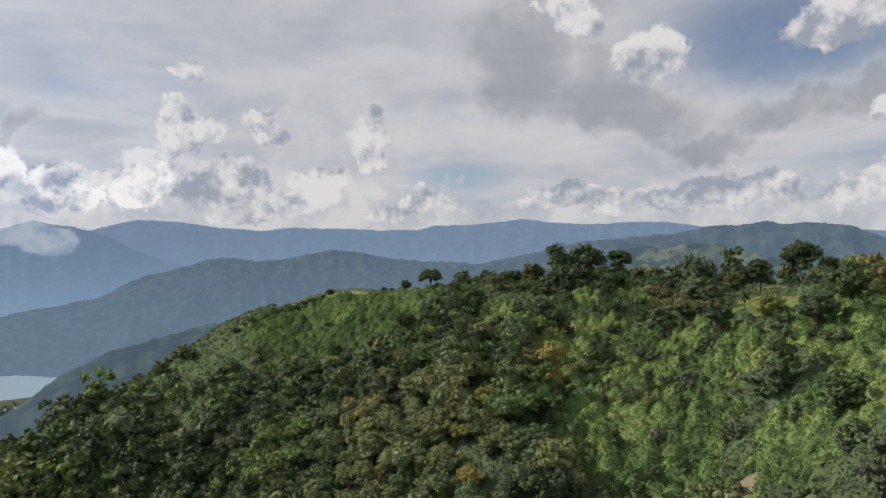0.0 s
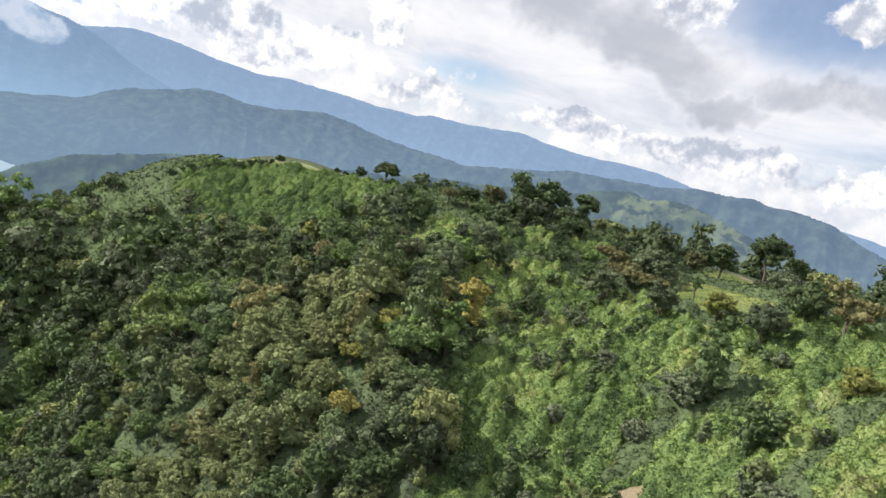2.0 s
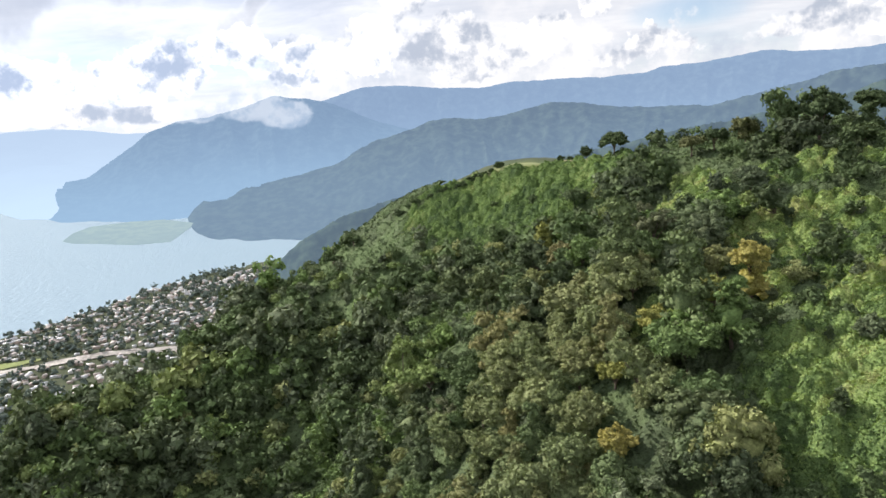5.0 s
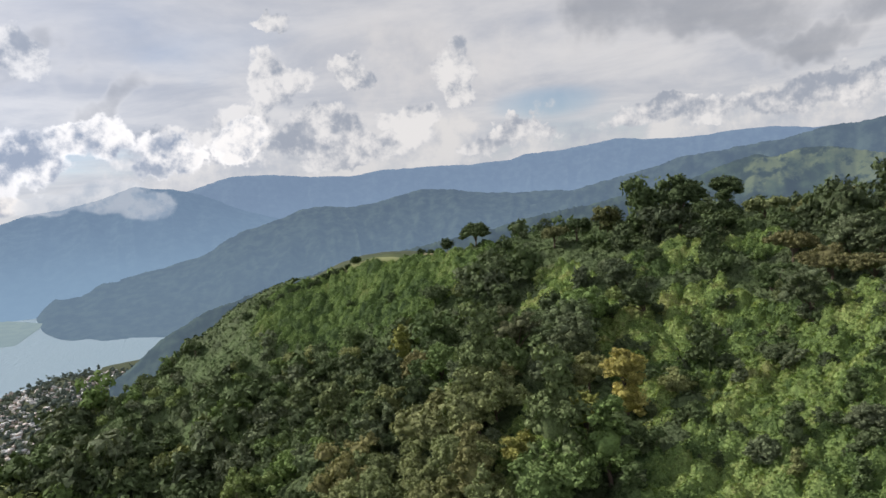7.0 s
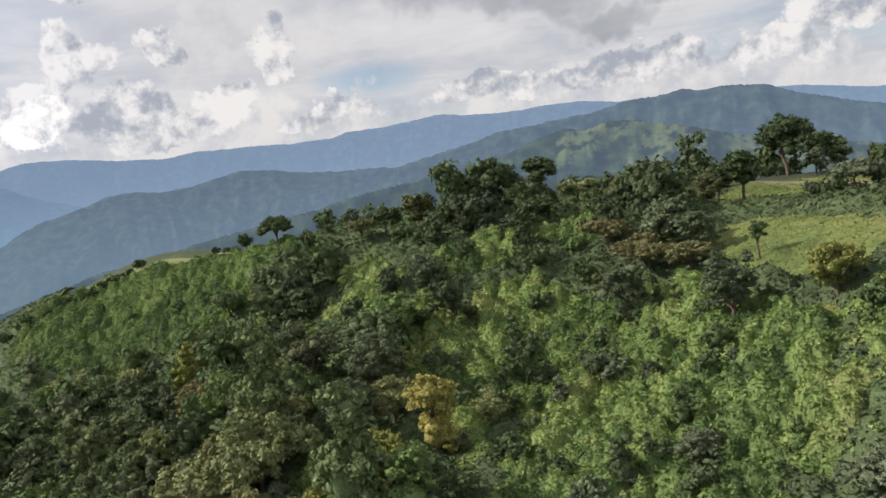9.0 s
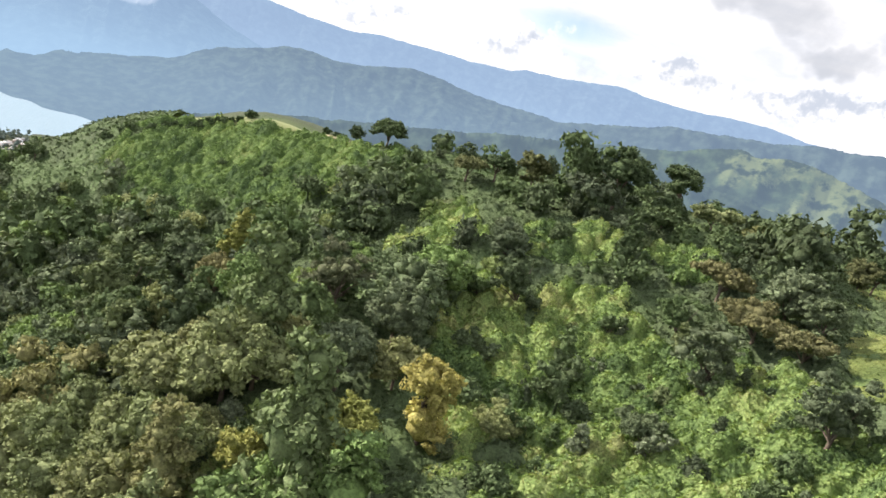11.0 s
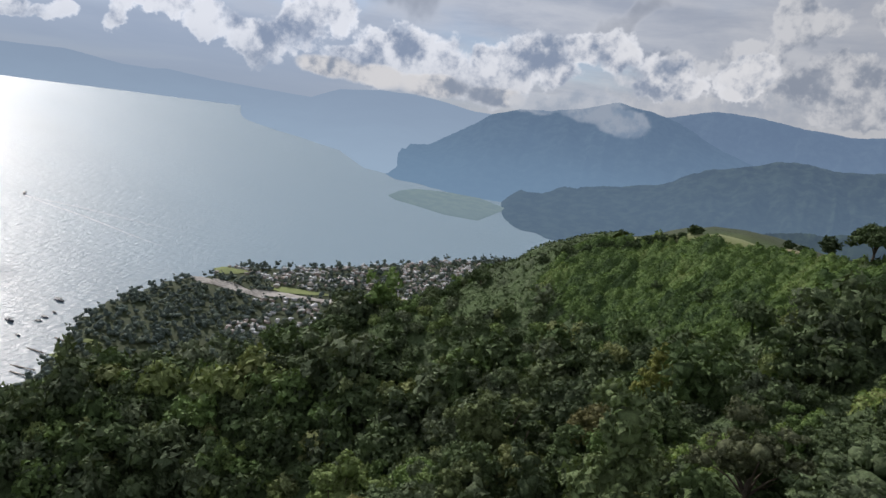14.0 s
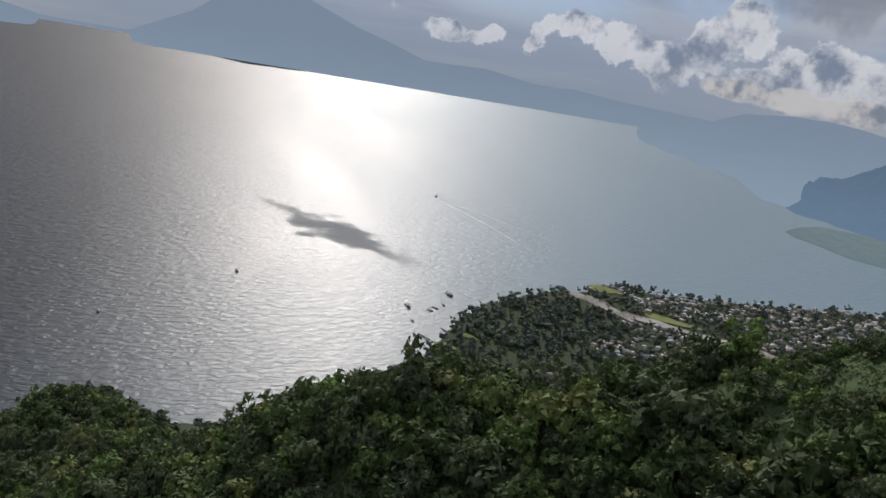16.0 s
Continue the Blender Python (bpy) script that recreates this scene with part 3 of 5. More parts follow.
def ridge(name, crest, dist, foot, mat, label, rough=0.25, steps=28, seed=1.0, relief=1.0):
    """A mountain chain: crest is (heading, elevation) pairs, dist the way to it in metres, foot the way to its foot or the waterline as (heading, elevation) pairs."""
    crest = sorted(crest)
    a0, a1 = crest[0][0], crest[-1][0]
    az = np.linspace(a0, a1, int((a1 - a0) / 0.09) + 2)
    ca, ce = zip(*crest)
    if not isinstance(foot, (int, float)):
        fa, fe = zip(*sorted(foot))
        foot = -LAKE / np.tan(np.radians(-np.interp(az, fa, fe)))
    # a soft curve through the given crest
    el = np.interp(az, ca, ce)
    for _ in range(2):
        el[1:-1] = 0.25 * el[:-2] + 0.5 * el[1:-1] + 0.25 * el[2:]
    el = el + rough * 1.0 * fractal(az * 0.5, az * 0, seed, 3)
    trees = rough * 0.5 * fractal(az * 3.0, az * 0, seed + 9, 4, 0.7) + 550 / dist * np.maximum(0, fractal(az * 5.5, az * 0, seed + 4, 3, 0.7)) if dist < 20000 else 0 * az
    rows = []
    for i in range(steps + 8):
        v = min(i / steps, 1.0)
        back = max(0, i - steps) / 8
        swell = math.sin(math.pi * v) ** 0.7
        # spurs run down the slope, gullies between them
        bend = az + 1.5 * fractal(az * 0.4, az * 0 + 2.0 * v, seed + 3, 3)
        spur = 1 - 2 * np.abs(2 * fractal(bend * 0.33, az * 0 + 0.8 * v, seed + 5, 3)) - 0.4
        spur = spur + 1.0 * fractal(bend * 0.8, az * 0 + 3.5 * v, seed + 6, 3, 0.6)
        spur = (spur + 0.5 * fractal(bend * 1.1, az * 0 + 11.0 * v, seed + 7, 3, 0.6)) * relief
        r = foot + (dist - foot) * v - 0.20 * spur * swell * np.minimum(dist - foot, 0.10 * foot + 350) * v + dist * 0.12 * back
        top = dist * np.tan(np.radians(el + trees * v**40))
        z = LAKE - 8 + (top - LAKE + 8) * (v ** 1.1) + (top - LAKE) * 0.085 * spur * swell - (top - LAKE) * 0.6 * back
        x, y = C.x - np.sin(np.radians(az)) * r, C.y + np.cos(np.radians(az)) * r
        rows.append(laid(x, y, z))
    ob = sheet(name, np.array(rows), len(rows), len(az), mat)
    return tagged(ob, label, "mountains", kind="structure")


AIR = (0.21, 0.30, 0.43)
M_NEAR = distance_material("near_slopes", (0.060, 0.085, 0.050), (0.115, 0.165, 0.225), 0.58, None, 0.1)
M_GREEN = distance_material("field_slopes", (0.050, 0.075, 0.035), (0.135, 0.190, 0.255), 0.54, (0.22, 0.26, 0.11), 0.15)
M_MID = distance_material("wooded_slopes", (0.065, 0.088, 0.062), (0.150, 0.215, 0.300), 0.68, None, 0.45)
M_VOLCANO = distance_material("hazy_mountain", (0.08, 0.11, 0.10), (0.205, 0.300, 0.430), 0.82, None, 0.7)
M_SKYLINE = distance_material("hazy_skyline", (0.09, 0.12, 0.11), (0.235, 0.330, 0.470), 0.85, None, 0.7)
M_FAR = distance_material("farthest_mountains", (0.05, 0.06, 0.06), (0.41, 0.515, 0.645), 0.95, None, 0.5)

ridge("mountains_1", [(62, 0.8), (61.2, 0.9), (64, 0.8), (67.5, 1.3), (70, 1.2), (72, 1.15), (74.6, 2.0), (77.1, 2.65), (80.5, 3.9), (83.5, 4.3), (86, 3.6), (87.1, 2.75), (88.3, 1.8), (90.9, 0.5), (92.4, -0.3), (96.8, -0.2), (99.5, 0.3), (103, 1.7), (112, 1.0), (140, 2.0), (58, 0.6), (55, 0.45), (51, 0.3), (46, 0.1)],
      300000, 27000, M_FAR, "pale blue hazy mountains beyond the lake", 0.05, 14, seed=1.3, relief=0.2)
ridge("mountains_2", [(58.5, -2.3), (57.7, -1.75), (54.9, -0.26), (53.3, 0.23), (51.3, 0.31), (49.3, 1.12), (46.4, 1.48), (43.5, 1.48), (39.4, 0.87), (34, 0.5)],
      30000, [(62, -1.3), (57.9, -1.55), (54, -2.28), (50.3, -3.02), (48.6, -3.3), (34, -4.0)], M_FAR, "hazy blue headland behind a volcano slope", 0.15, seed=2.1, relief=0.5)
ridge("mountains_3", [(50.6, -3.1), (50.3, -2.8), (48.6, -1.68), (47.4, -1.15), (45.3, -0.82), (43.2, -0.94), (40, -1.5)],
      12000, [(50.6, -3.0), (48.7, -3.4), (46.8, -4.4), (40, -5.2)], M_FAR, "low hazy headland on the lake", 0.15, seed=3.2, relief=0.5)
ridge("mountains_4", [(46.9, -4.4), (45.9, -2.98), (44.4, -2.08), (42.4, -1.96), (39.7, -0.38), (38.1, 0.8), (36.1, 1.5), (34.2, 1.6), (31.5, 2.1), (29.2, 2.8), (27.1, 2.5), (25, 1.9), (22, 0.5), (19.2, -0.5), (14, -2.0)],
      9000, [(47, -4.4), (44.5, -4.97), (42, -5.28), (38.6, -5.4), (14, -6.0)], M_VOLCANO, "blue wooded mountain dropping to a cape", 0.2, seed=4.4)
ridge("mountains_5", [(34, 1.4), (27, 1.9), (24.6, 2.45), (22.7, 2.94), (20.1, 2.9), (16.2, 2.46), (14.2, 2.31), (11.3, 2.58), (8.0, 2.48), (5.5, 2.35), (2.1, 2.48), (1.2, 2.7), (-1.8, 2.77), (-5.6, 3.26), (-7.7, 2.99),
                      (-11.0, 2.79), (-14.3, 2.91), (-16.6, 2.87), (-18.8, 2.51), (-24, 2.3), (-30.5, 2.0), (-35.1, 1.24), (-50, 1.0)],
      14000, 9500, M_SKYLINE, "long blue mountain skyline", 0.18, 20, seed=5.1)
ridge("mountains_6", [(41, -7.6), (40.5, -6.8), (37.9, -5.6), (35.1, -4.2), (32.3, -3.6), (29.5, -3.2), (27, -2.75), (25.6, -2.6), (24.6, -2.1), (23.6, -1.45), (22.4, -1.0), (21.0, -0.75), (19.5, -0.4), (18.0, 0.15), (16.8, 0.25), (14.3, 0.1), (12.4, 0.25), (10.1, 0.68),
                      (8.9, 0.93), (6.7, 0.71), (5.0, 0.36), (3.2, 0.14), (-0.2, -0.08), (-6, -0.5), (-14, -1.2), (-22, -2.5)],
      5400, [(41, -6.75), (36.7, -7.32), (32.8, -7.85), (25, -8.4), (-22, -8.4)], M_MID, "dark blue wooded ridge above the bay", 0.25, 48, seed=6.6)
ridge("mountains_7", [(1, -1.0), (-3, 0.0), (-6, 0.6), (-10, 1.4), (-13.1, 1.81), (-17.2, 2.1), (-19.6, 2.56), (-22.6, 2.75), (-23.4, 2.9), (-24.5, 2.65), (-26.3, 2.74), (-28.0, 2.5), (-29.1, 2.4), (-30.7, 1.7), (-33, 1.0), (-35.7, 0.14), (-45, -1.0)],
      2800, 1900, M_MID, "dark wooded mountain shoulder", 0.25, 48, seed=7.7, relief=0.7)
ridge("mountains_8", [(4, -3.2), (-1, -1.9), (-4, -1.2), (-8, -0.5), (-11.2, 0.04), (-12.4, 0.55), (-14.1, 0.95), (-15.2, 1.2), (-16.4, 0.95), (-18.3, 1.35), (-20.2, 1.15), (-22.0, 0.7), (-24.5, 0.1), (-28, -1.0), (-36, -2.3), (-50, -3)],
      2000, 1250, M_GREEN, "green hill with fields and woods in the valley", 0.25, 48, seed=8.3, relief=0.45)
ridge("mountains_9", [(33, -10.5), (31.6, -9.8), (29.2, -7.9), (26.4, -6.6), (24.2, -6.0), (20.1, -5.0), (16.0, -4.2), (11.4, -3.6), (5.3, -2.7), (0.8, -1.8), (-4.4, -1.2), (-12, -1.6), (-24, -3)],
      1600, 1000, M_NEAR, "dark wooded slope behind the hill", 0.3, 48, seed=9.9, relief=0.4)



def cloud_bank(name, label, ovals, dist, scale, light, dark, seed, thick=1.0):
    """Cloud hanging before far mountains, thinning out towards its borders: ovals are heading, elevation, half width, half height in degrees."""
    o = np.array(ovals, float)
    az = np.linspace((o[:, 0] - 1.3 * o[:, 2]).min(), (o[:, 0] + 1.3 * o[:, 2]).max(), 90)
    el = np.linspace((o[:, 1] - 1.3 * o[:, 3]).min(), (o[:, 1] + 1.3 * o[:, 3]).max(), 40)
    ga, ge = (g.ravel() for g in np.meshgrid(az, el))
    near = np.zeros(ga.size)
    for a, e, w, h in o:
        near = np.maximum(near, np.clip(1.25 - ((ga - a) / w) ** 2 - ((ge - e) / h) ** 2, 0, 1))
    border = np.minimum(np.minimum(ga - az[0], az[-1] - ga) / 0.6, np.minimum(ge - el[0], el[-1] - ge) / 0.3)
    near = near * np.clip(border, 0, 1)
    r = float(pulled(np.array(float(dist))))
    p = np.stack([C.x - np.sin(np.radians(ga)) * r, C.y + np.cos(np.radians(ga)) * r, r * np.tan(np.radians(ge))], 1)
    m, n = material(name)
    fade = n.add("ShaderNodeAttribute")
    fade.attribute_name = "fade"
    d = n.vec("NORMALIZE", n.vec("SUBTRACT", n.add("ShaderNodeTexCoord").outputs["Object"], tuple(C)))
    stir = n.math("MULTIPLY", n.math("SUBTRACT", n.noise(d, scale * 0.6, 5, 0.62), 0.5), 1.2)
    col, cover = billows(n, d, n.math("ADD", fade.outputs["Fac"], stir), scale, light, dark, 0.8, seed)
    cover = n.math("MULTIPLY", n.math("MULTIPLY", cover, thick), n.ramp(fade.outputs["Fac"], 0.0, 0.9))
    glow = n.add("ShaderNodeEmission", (0, col), (1, 0.9))
    mixed = n.add("ShaderNodeMixShader", (0, cover), (1, n.add("ShaderNodeBsdfTransparent").outputs[0]), (2, glow.outputs[0]))
    n.out("ShaderNodeOutputMaterial", mixed.outputs[0])
    ob = sheet(name, p, len(el), len(az), m)
    ob.data.attributes.new("fade", "FLOAT", "POINT").data.foreach_set("value", near.astype(np.float32))
    tagged(ob, label, "cloud", kind="structure")


cloud_bank("backdrop_1", "thin white cloud clinging to a mountain top", [(31.0, 2.3, 3.4, 1.3), (28.6, 1.5, 2.2, 1.3), (35.0, 2.0, 2.6, 0.9)], 4700, 26.0, (0.82, 0.86, 0.90), (0.46, 0.56, 0.68), 0.9, 0.5)
cloud_bank("backdrop_2", "sunlit heaped cloud before a hazy headland", [(42.5, 2.3, 3.4, 1.0), (47.0, 2.4, 3.0, 1.0), (50.5, 2.6, 2.6, 0.9), (38.2, 2.1, 2.6, 0.9)], 26000, 20.0, (1.12, 1.08, 1.02), (0.42, 0.48, 0.57), 3.7, 0.95)

build_ground()
build_lake()


# ---- plants ----
def part(name, verts, faces, mat, parent=None, label="", tint=None, smooth=False):
    """A mesh of triangles as one object under a thing."""
    verts, faces = np.asarray(verts, np.float32), np.asarray(faces, np.int32)
    me = bpy.data.meshes.new(name)
    me.vertices.add(len(verts))
    me.vertices.foreach_set("co", verts.ravel())
    me.loops.add(len(faces) * 3)
    me.loops.foreach_set("vertex_index", faces.ravel())
    me.polygons.add(len(faces))
    me.polygons.foreach_set("loop_start", np.arange(0, len(faces) * 3, 3, dtype=np.int32))
    if smooth:
        me.polygons.foreach_set("use_smooth", np.ones(len(faces), bool))
    a = me.attributes.new("tint", "FLOAT", "POINT")
    a.data.foreach_set("value", np.asarray(tint if tint is not None else np.zeros(len(verts)), np.float32))
    me.update(calc_edges=True)
    me.materials.append(mat)
    ob = new(name, me)
    ob.parent = parent
    return tagged(ob, label)


def joined(pieces):
    """Verts and faces of several (verts, faces) in one."""
    v, f, k = [], [], 0
    for a, b in pieces:
        v.append(a), f.append(np.asarray(b) + k)
        k += len(a)
    return np.concatenate(v), np.concatenate(f)


def ball(level):
    bm = bmesh.new()
    bmesh.ops.create_icosphere(bm, subdivisions=level, radius=1)
    v = np.array([p.co for p in bm.verts])
    f = np.array([[p.index for p in q.verts] for q in bm.faces])
    bm.free()
    return v, f


BALLS = {1: ball(1)}


def leaves(rng, centres, normals, size, tilt=0.62):
    """Small pointed sprays of leaves, turned roughly along the normals."""
    n = len(centres)
    nn = normals + rng.normal(0, tilt, (n, 3))
    nn /= np.linalg.norm(nn, axis=1)[:, None] + 1e-9
    u = np.cross(nn, rng.normal(size=(n, 3)))
    u /= np.linalg.norm(u, axis=1)[:, None] + 1e-9
    w = np.cross(nn, u)
    s = size * rng.uniform(0.6, 1.5, n)[:, None]
    k = rng.uniform(0.45, 1.0, (n, 1))
    v = np.stack([centres - u * s, centres + u * s * 0.8 - w * s * k, centres + u * s * 0.5 + w * s * (1.3 - k)], 1).reshape(-1, 3)
    return v, np.arange(n)[:, None] * 3 + [0, 1, 2]


def crown(rng, lobes, count, size, core=0.64, clumps=8):
    """A leafy crown: lobes are (centre, radius, squash); each carries rounded clumps, and count small sprays lie over the clumps, leaving dark gaps between them."""
    pieces = []
    ico, faces = BALLS[1]
    centres = np.array([c for c, _, _ in lobes])
    radii = np.array([r for _, r, _ in lobes])
    heads = []
    for c, r, q in lobes:
        bumpy = 1 + 0.22 * np.sin(ico @ rng.normal(0, 3.0, (3, 3))).sum(1)[:, None] / 1.7
        pieces.append((np.array(c) + ico * bumpy * r * core * (1, 1, q), faces))
        d = rng.normal(size=(clumps * 3, 3))
        d /= np.linalg.norm(d, axis=1)[:, None]
        d = d[d[:, 2] > -0.45]
        p = np.array(c) + d * r * rng.uniform(0.70, 0.95, (len(d), 1)) * (1, 1, q)
        free = ~(np.linalg.norm(p[:, None] - centres[None], axis=2) < radii[None] * 0.62).any(1)
        for k in p[free][:clumps]:
            heads.append((k, r * rng.uniform(0.24, 0.42)))
    for k, r in heads:
        bumpy = 1 + 0.2 * np.sin(ico @ rng.normal(0, 2.5, (3, 3))).sum(1)[:, None] / 1.7
        pieces.append((k + ico * bumpy * r * 0.66 * (1, 1, 0.82), faces))
    if not heads:
        heads = [(np.array(c), r) for c, r, _ in lobes]
    area = np.array([r * r for _, r in heads])
    share = np.maximum(4, (count * area / area.sum())).astype(int)
    for (k, r), m in zip(heads, share):
        d = rng.normal(size=(int(m * 1.6), 3))
        d /= np.linalg.norm(d, axis=1)[:, None]
        d = d[d[:, 2] > -0.5][:m]
        p = k + d * r * rng.uniform(0.80, 1.20, (len(d), 1)) * (1, 1, 0.85)
        pieces.append(leaves(rng, p, d + (0, 0, 0.25), size))
    return joined(pieces)


def limb(points, radii, sides=7):
    """A bent, tapered limb through points."""
    rings = []
    pts = np.array(points, float)
    for i, (p, r) in enumerate(zip(pts, radii)):
        d = pts[min(i + 1, len(pts) - 1)] - pts[max(i - 1, 0)]
        d /= np.linalg.norm(d)
        a = np.cross(d, (0.3, 1, 0.2))
        a /= np.linalg.norm(a)
        b = np.cross(d, a)
        t = np.arange(sides) * 2 * math.pi / sides
        rings.append(p + r * (np.cos(t)[:, None] * a + np.sin(t)[:, None] * b))
    v = np.concatenate(rings + [pts[-1:]])
    f = []
    for i in range(len(pts) - 1):
        for j in range(sides):
            k = (j + 1) % sides
            a, b, c, d = i * sides + j, i * sides + k, (i + 1) * sides + k, (i + 1) * sides + j
            f += [(a, b, c), (a, c, d)]
    for j in range(sides):
        f.append(((len(pts) - 1) * sides + j, (len(pts) - 1) * sides + (j + 1) % sides, len(v) - 1))
    return v, np.array(f)


def lobes_for(rng, shape, radius, height):
    """Lobes of a crown whose middle stands at the given height."""
    out = []
    if shape == "round":
        out.append(((0, 0, height), radius * 0.74, 0.88))
        for _ in range(16):
            d = rng.normal(size=3)
            d /= np.linalg.norm(d)
            r = radius * rng.uniform(0.24, 0.44)
            out.append((d * (radius - r) * (1, 1, 0.85) * rng.uniform(0.80, 1.15) + (0, 0, height), r, rng.uniform(0.75, 0.95)))
    elif shape == "flat":
        out.append(((0, 0, height - 0.1 * radius), radius * 0.62, 0.5))
        for i in range(13):
            a, q = rng.uniform(0, 6.28), radius * math.sqrt(rng.uniform(0.1, 1)) * 0.74
            out.append(((q * math.cos(a), q * math.sin(a), height + rng.uniform(-0.5, 0.8) * radius * 0.24 - 0.14 * q), radius * rng.uniform(0.28, 0.42), rng.uniform(0.55, 0.75)))
    elif shape == "tall":
        out.append(((0, 0, height), radius * 0.55, 1.5))
        for i in range(15):
            t = i / 14
            a, q = rng.uniform(0, 6.28), radius * (1 - 0.7 * t) * rng.uniform(0.2, 0.7)
            out.append(((q * math.cos(a), q * math.sin(a), height + radius * (-1.0 + 2.2 * t)), radius * rng.uniform(0.30, 0.42) * (1 - 0.3 * t), rng.uniform(0.7, 0.9)))
    elif shape == "umbrella":
        for i in range(26):
            a, q = 2.4 * i, radius * math.sqrt((i + 0.5) / 26)
            r = radius * rng.uniform(0.30, 0.42) * (1 - 0.2 * q / radius)
            out.append(((0.76 * q * math.cos(a), 0.76 * q * math.sin(a), height + 0.45 * radius * (0.6 - (q / radius) ** 2) + rng.uniform(-0.06, 0.06) * radius), r, rng.uniform(0.65, 0.8)))
    elif shape == "open":
        out.append(((0, 0, height), radius * 0.5, 0.9))
        for i in range(22):
            d = rng.normal(size=3)
            d /= np.linalg.norm(d)
            r = radius * rng.uniform(0.24, 0.40)
            out.append((d * (radius - r) * (1, 1, 0.95) * rng.uniform(0.70, 1.18) + (0, 0, height), r, rng.uniform(0.55, 0.75)))
    elif shape == "ragged":
        out.append(((0, 0, height), radius * 0.55, 1.0))
        for i in range(11):
            a, q = rng.uniform(0, 6.28), radius * rng.uniform(0.25, 0.85)
            out.append(((q * math.cos(a), q * math.sin(a), height + radius * rng.uniform(-0.6, 0.85)), radius * rng.uniform(0.24, 0.40), rng.uniform(0.65, 0.9)))
    return out


def tree(shape, radius, middle, leaf_mat, label, seed, count=900, size=0.30, name="tree", under=None):
    """A tree at the origin: tapered trunk with limbs, and a crown of lobes. under: the leaf material of a lower second crown."""
    rng = np.random.default_rng(seed)
    thing = new(name)
    tagged(thing, label, name)
    lobes = lobes_for(rng, shape, radius, middle)
    r0 = 0.022 * middle + 0.03 * radius
    lean = rng.normal(0, 0.05 * middle, 2)
    fork = np.array((lean[0], lean[1], middle * 0.55))
    wood = [limb([(0, 0, -1.2), (lean[0] * 0.3, lean[1] * 0.3, middle * 0.3), fork, (lean[0] * 1.2, lean[1] * 1.2, middle * 0.95)], [r0 * 1.25, r0, r0 * 0.8, r0 * 0.25])]
    for c, r, _ in lobes[1:8]:
        c = np.array(c)
        wood.append(limb([fork * 0.9, fork + (c - fork) * 0.45 + (0, 0, 0.05 * radius), c], [r0 * 0.5, r0 * 0.32, r0 * 0.10], 5))
    part("trunk", *joined(wood), BARK, thing, smooth=True)
    v, f = crown(rng, lobes, count, size)
    part("crown", v, f, leaf_mat, thing)
    if under:
        low = [((x * 0.9, y * 0.9, z - radius * 1.25), r, q) for (x, y, z), r, q in lobes[:6]]
        v, f = crown(rng, low, count // 2, size)
        part("lower_crown", v, f, under, thing)
    return thing


def height_at(x, y):
    return float(land([x], [y])[0])


def stand(thing, x, y, sink=0.0, size=1.0, turn=0.0):
    thing.matrix_basis = pose(x, y, height_at(x, y) - sink, 0, 0, turn) @ Matrix.Diagonal((size, size, size, 1))
    return thing


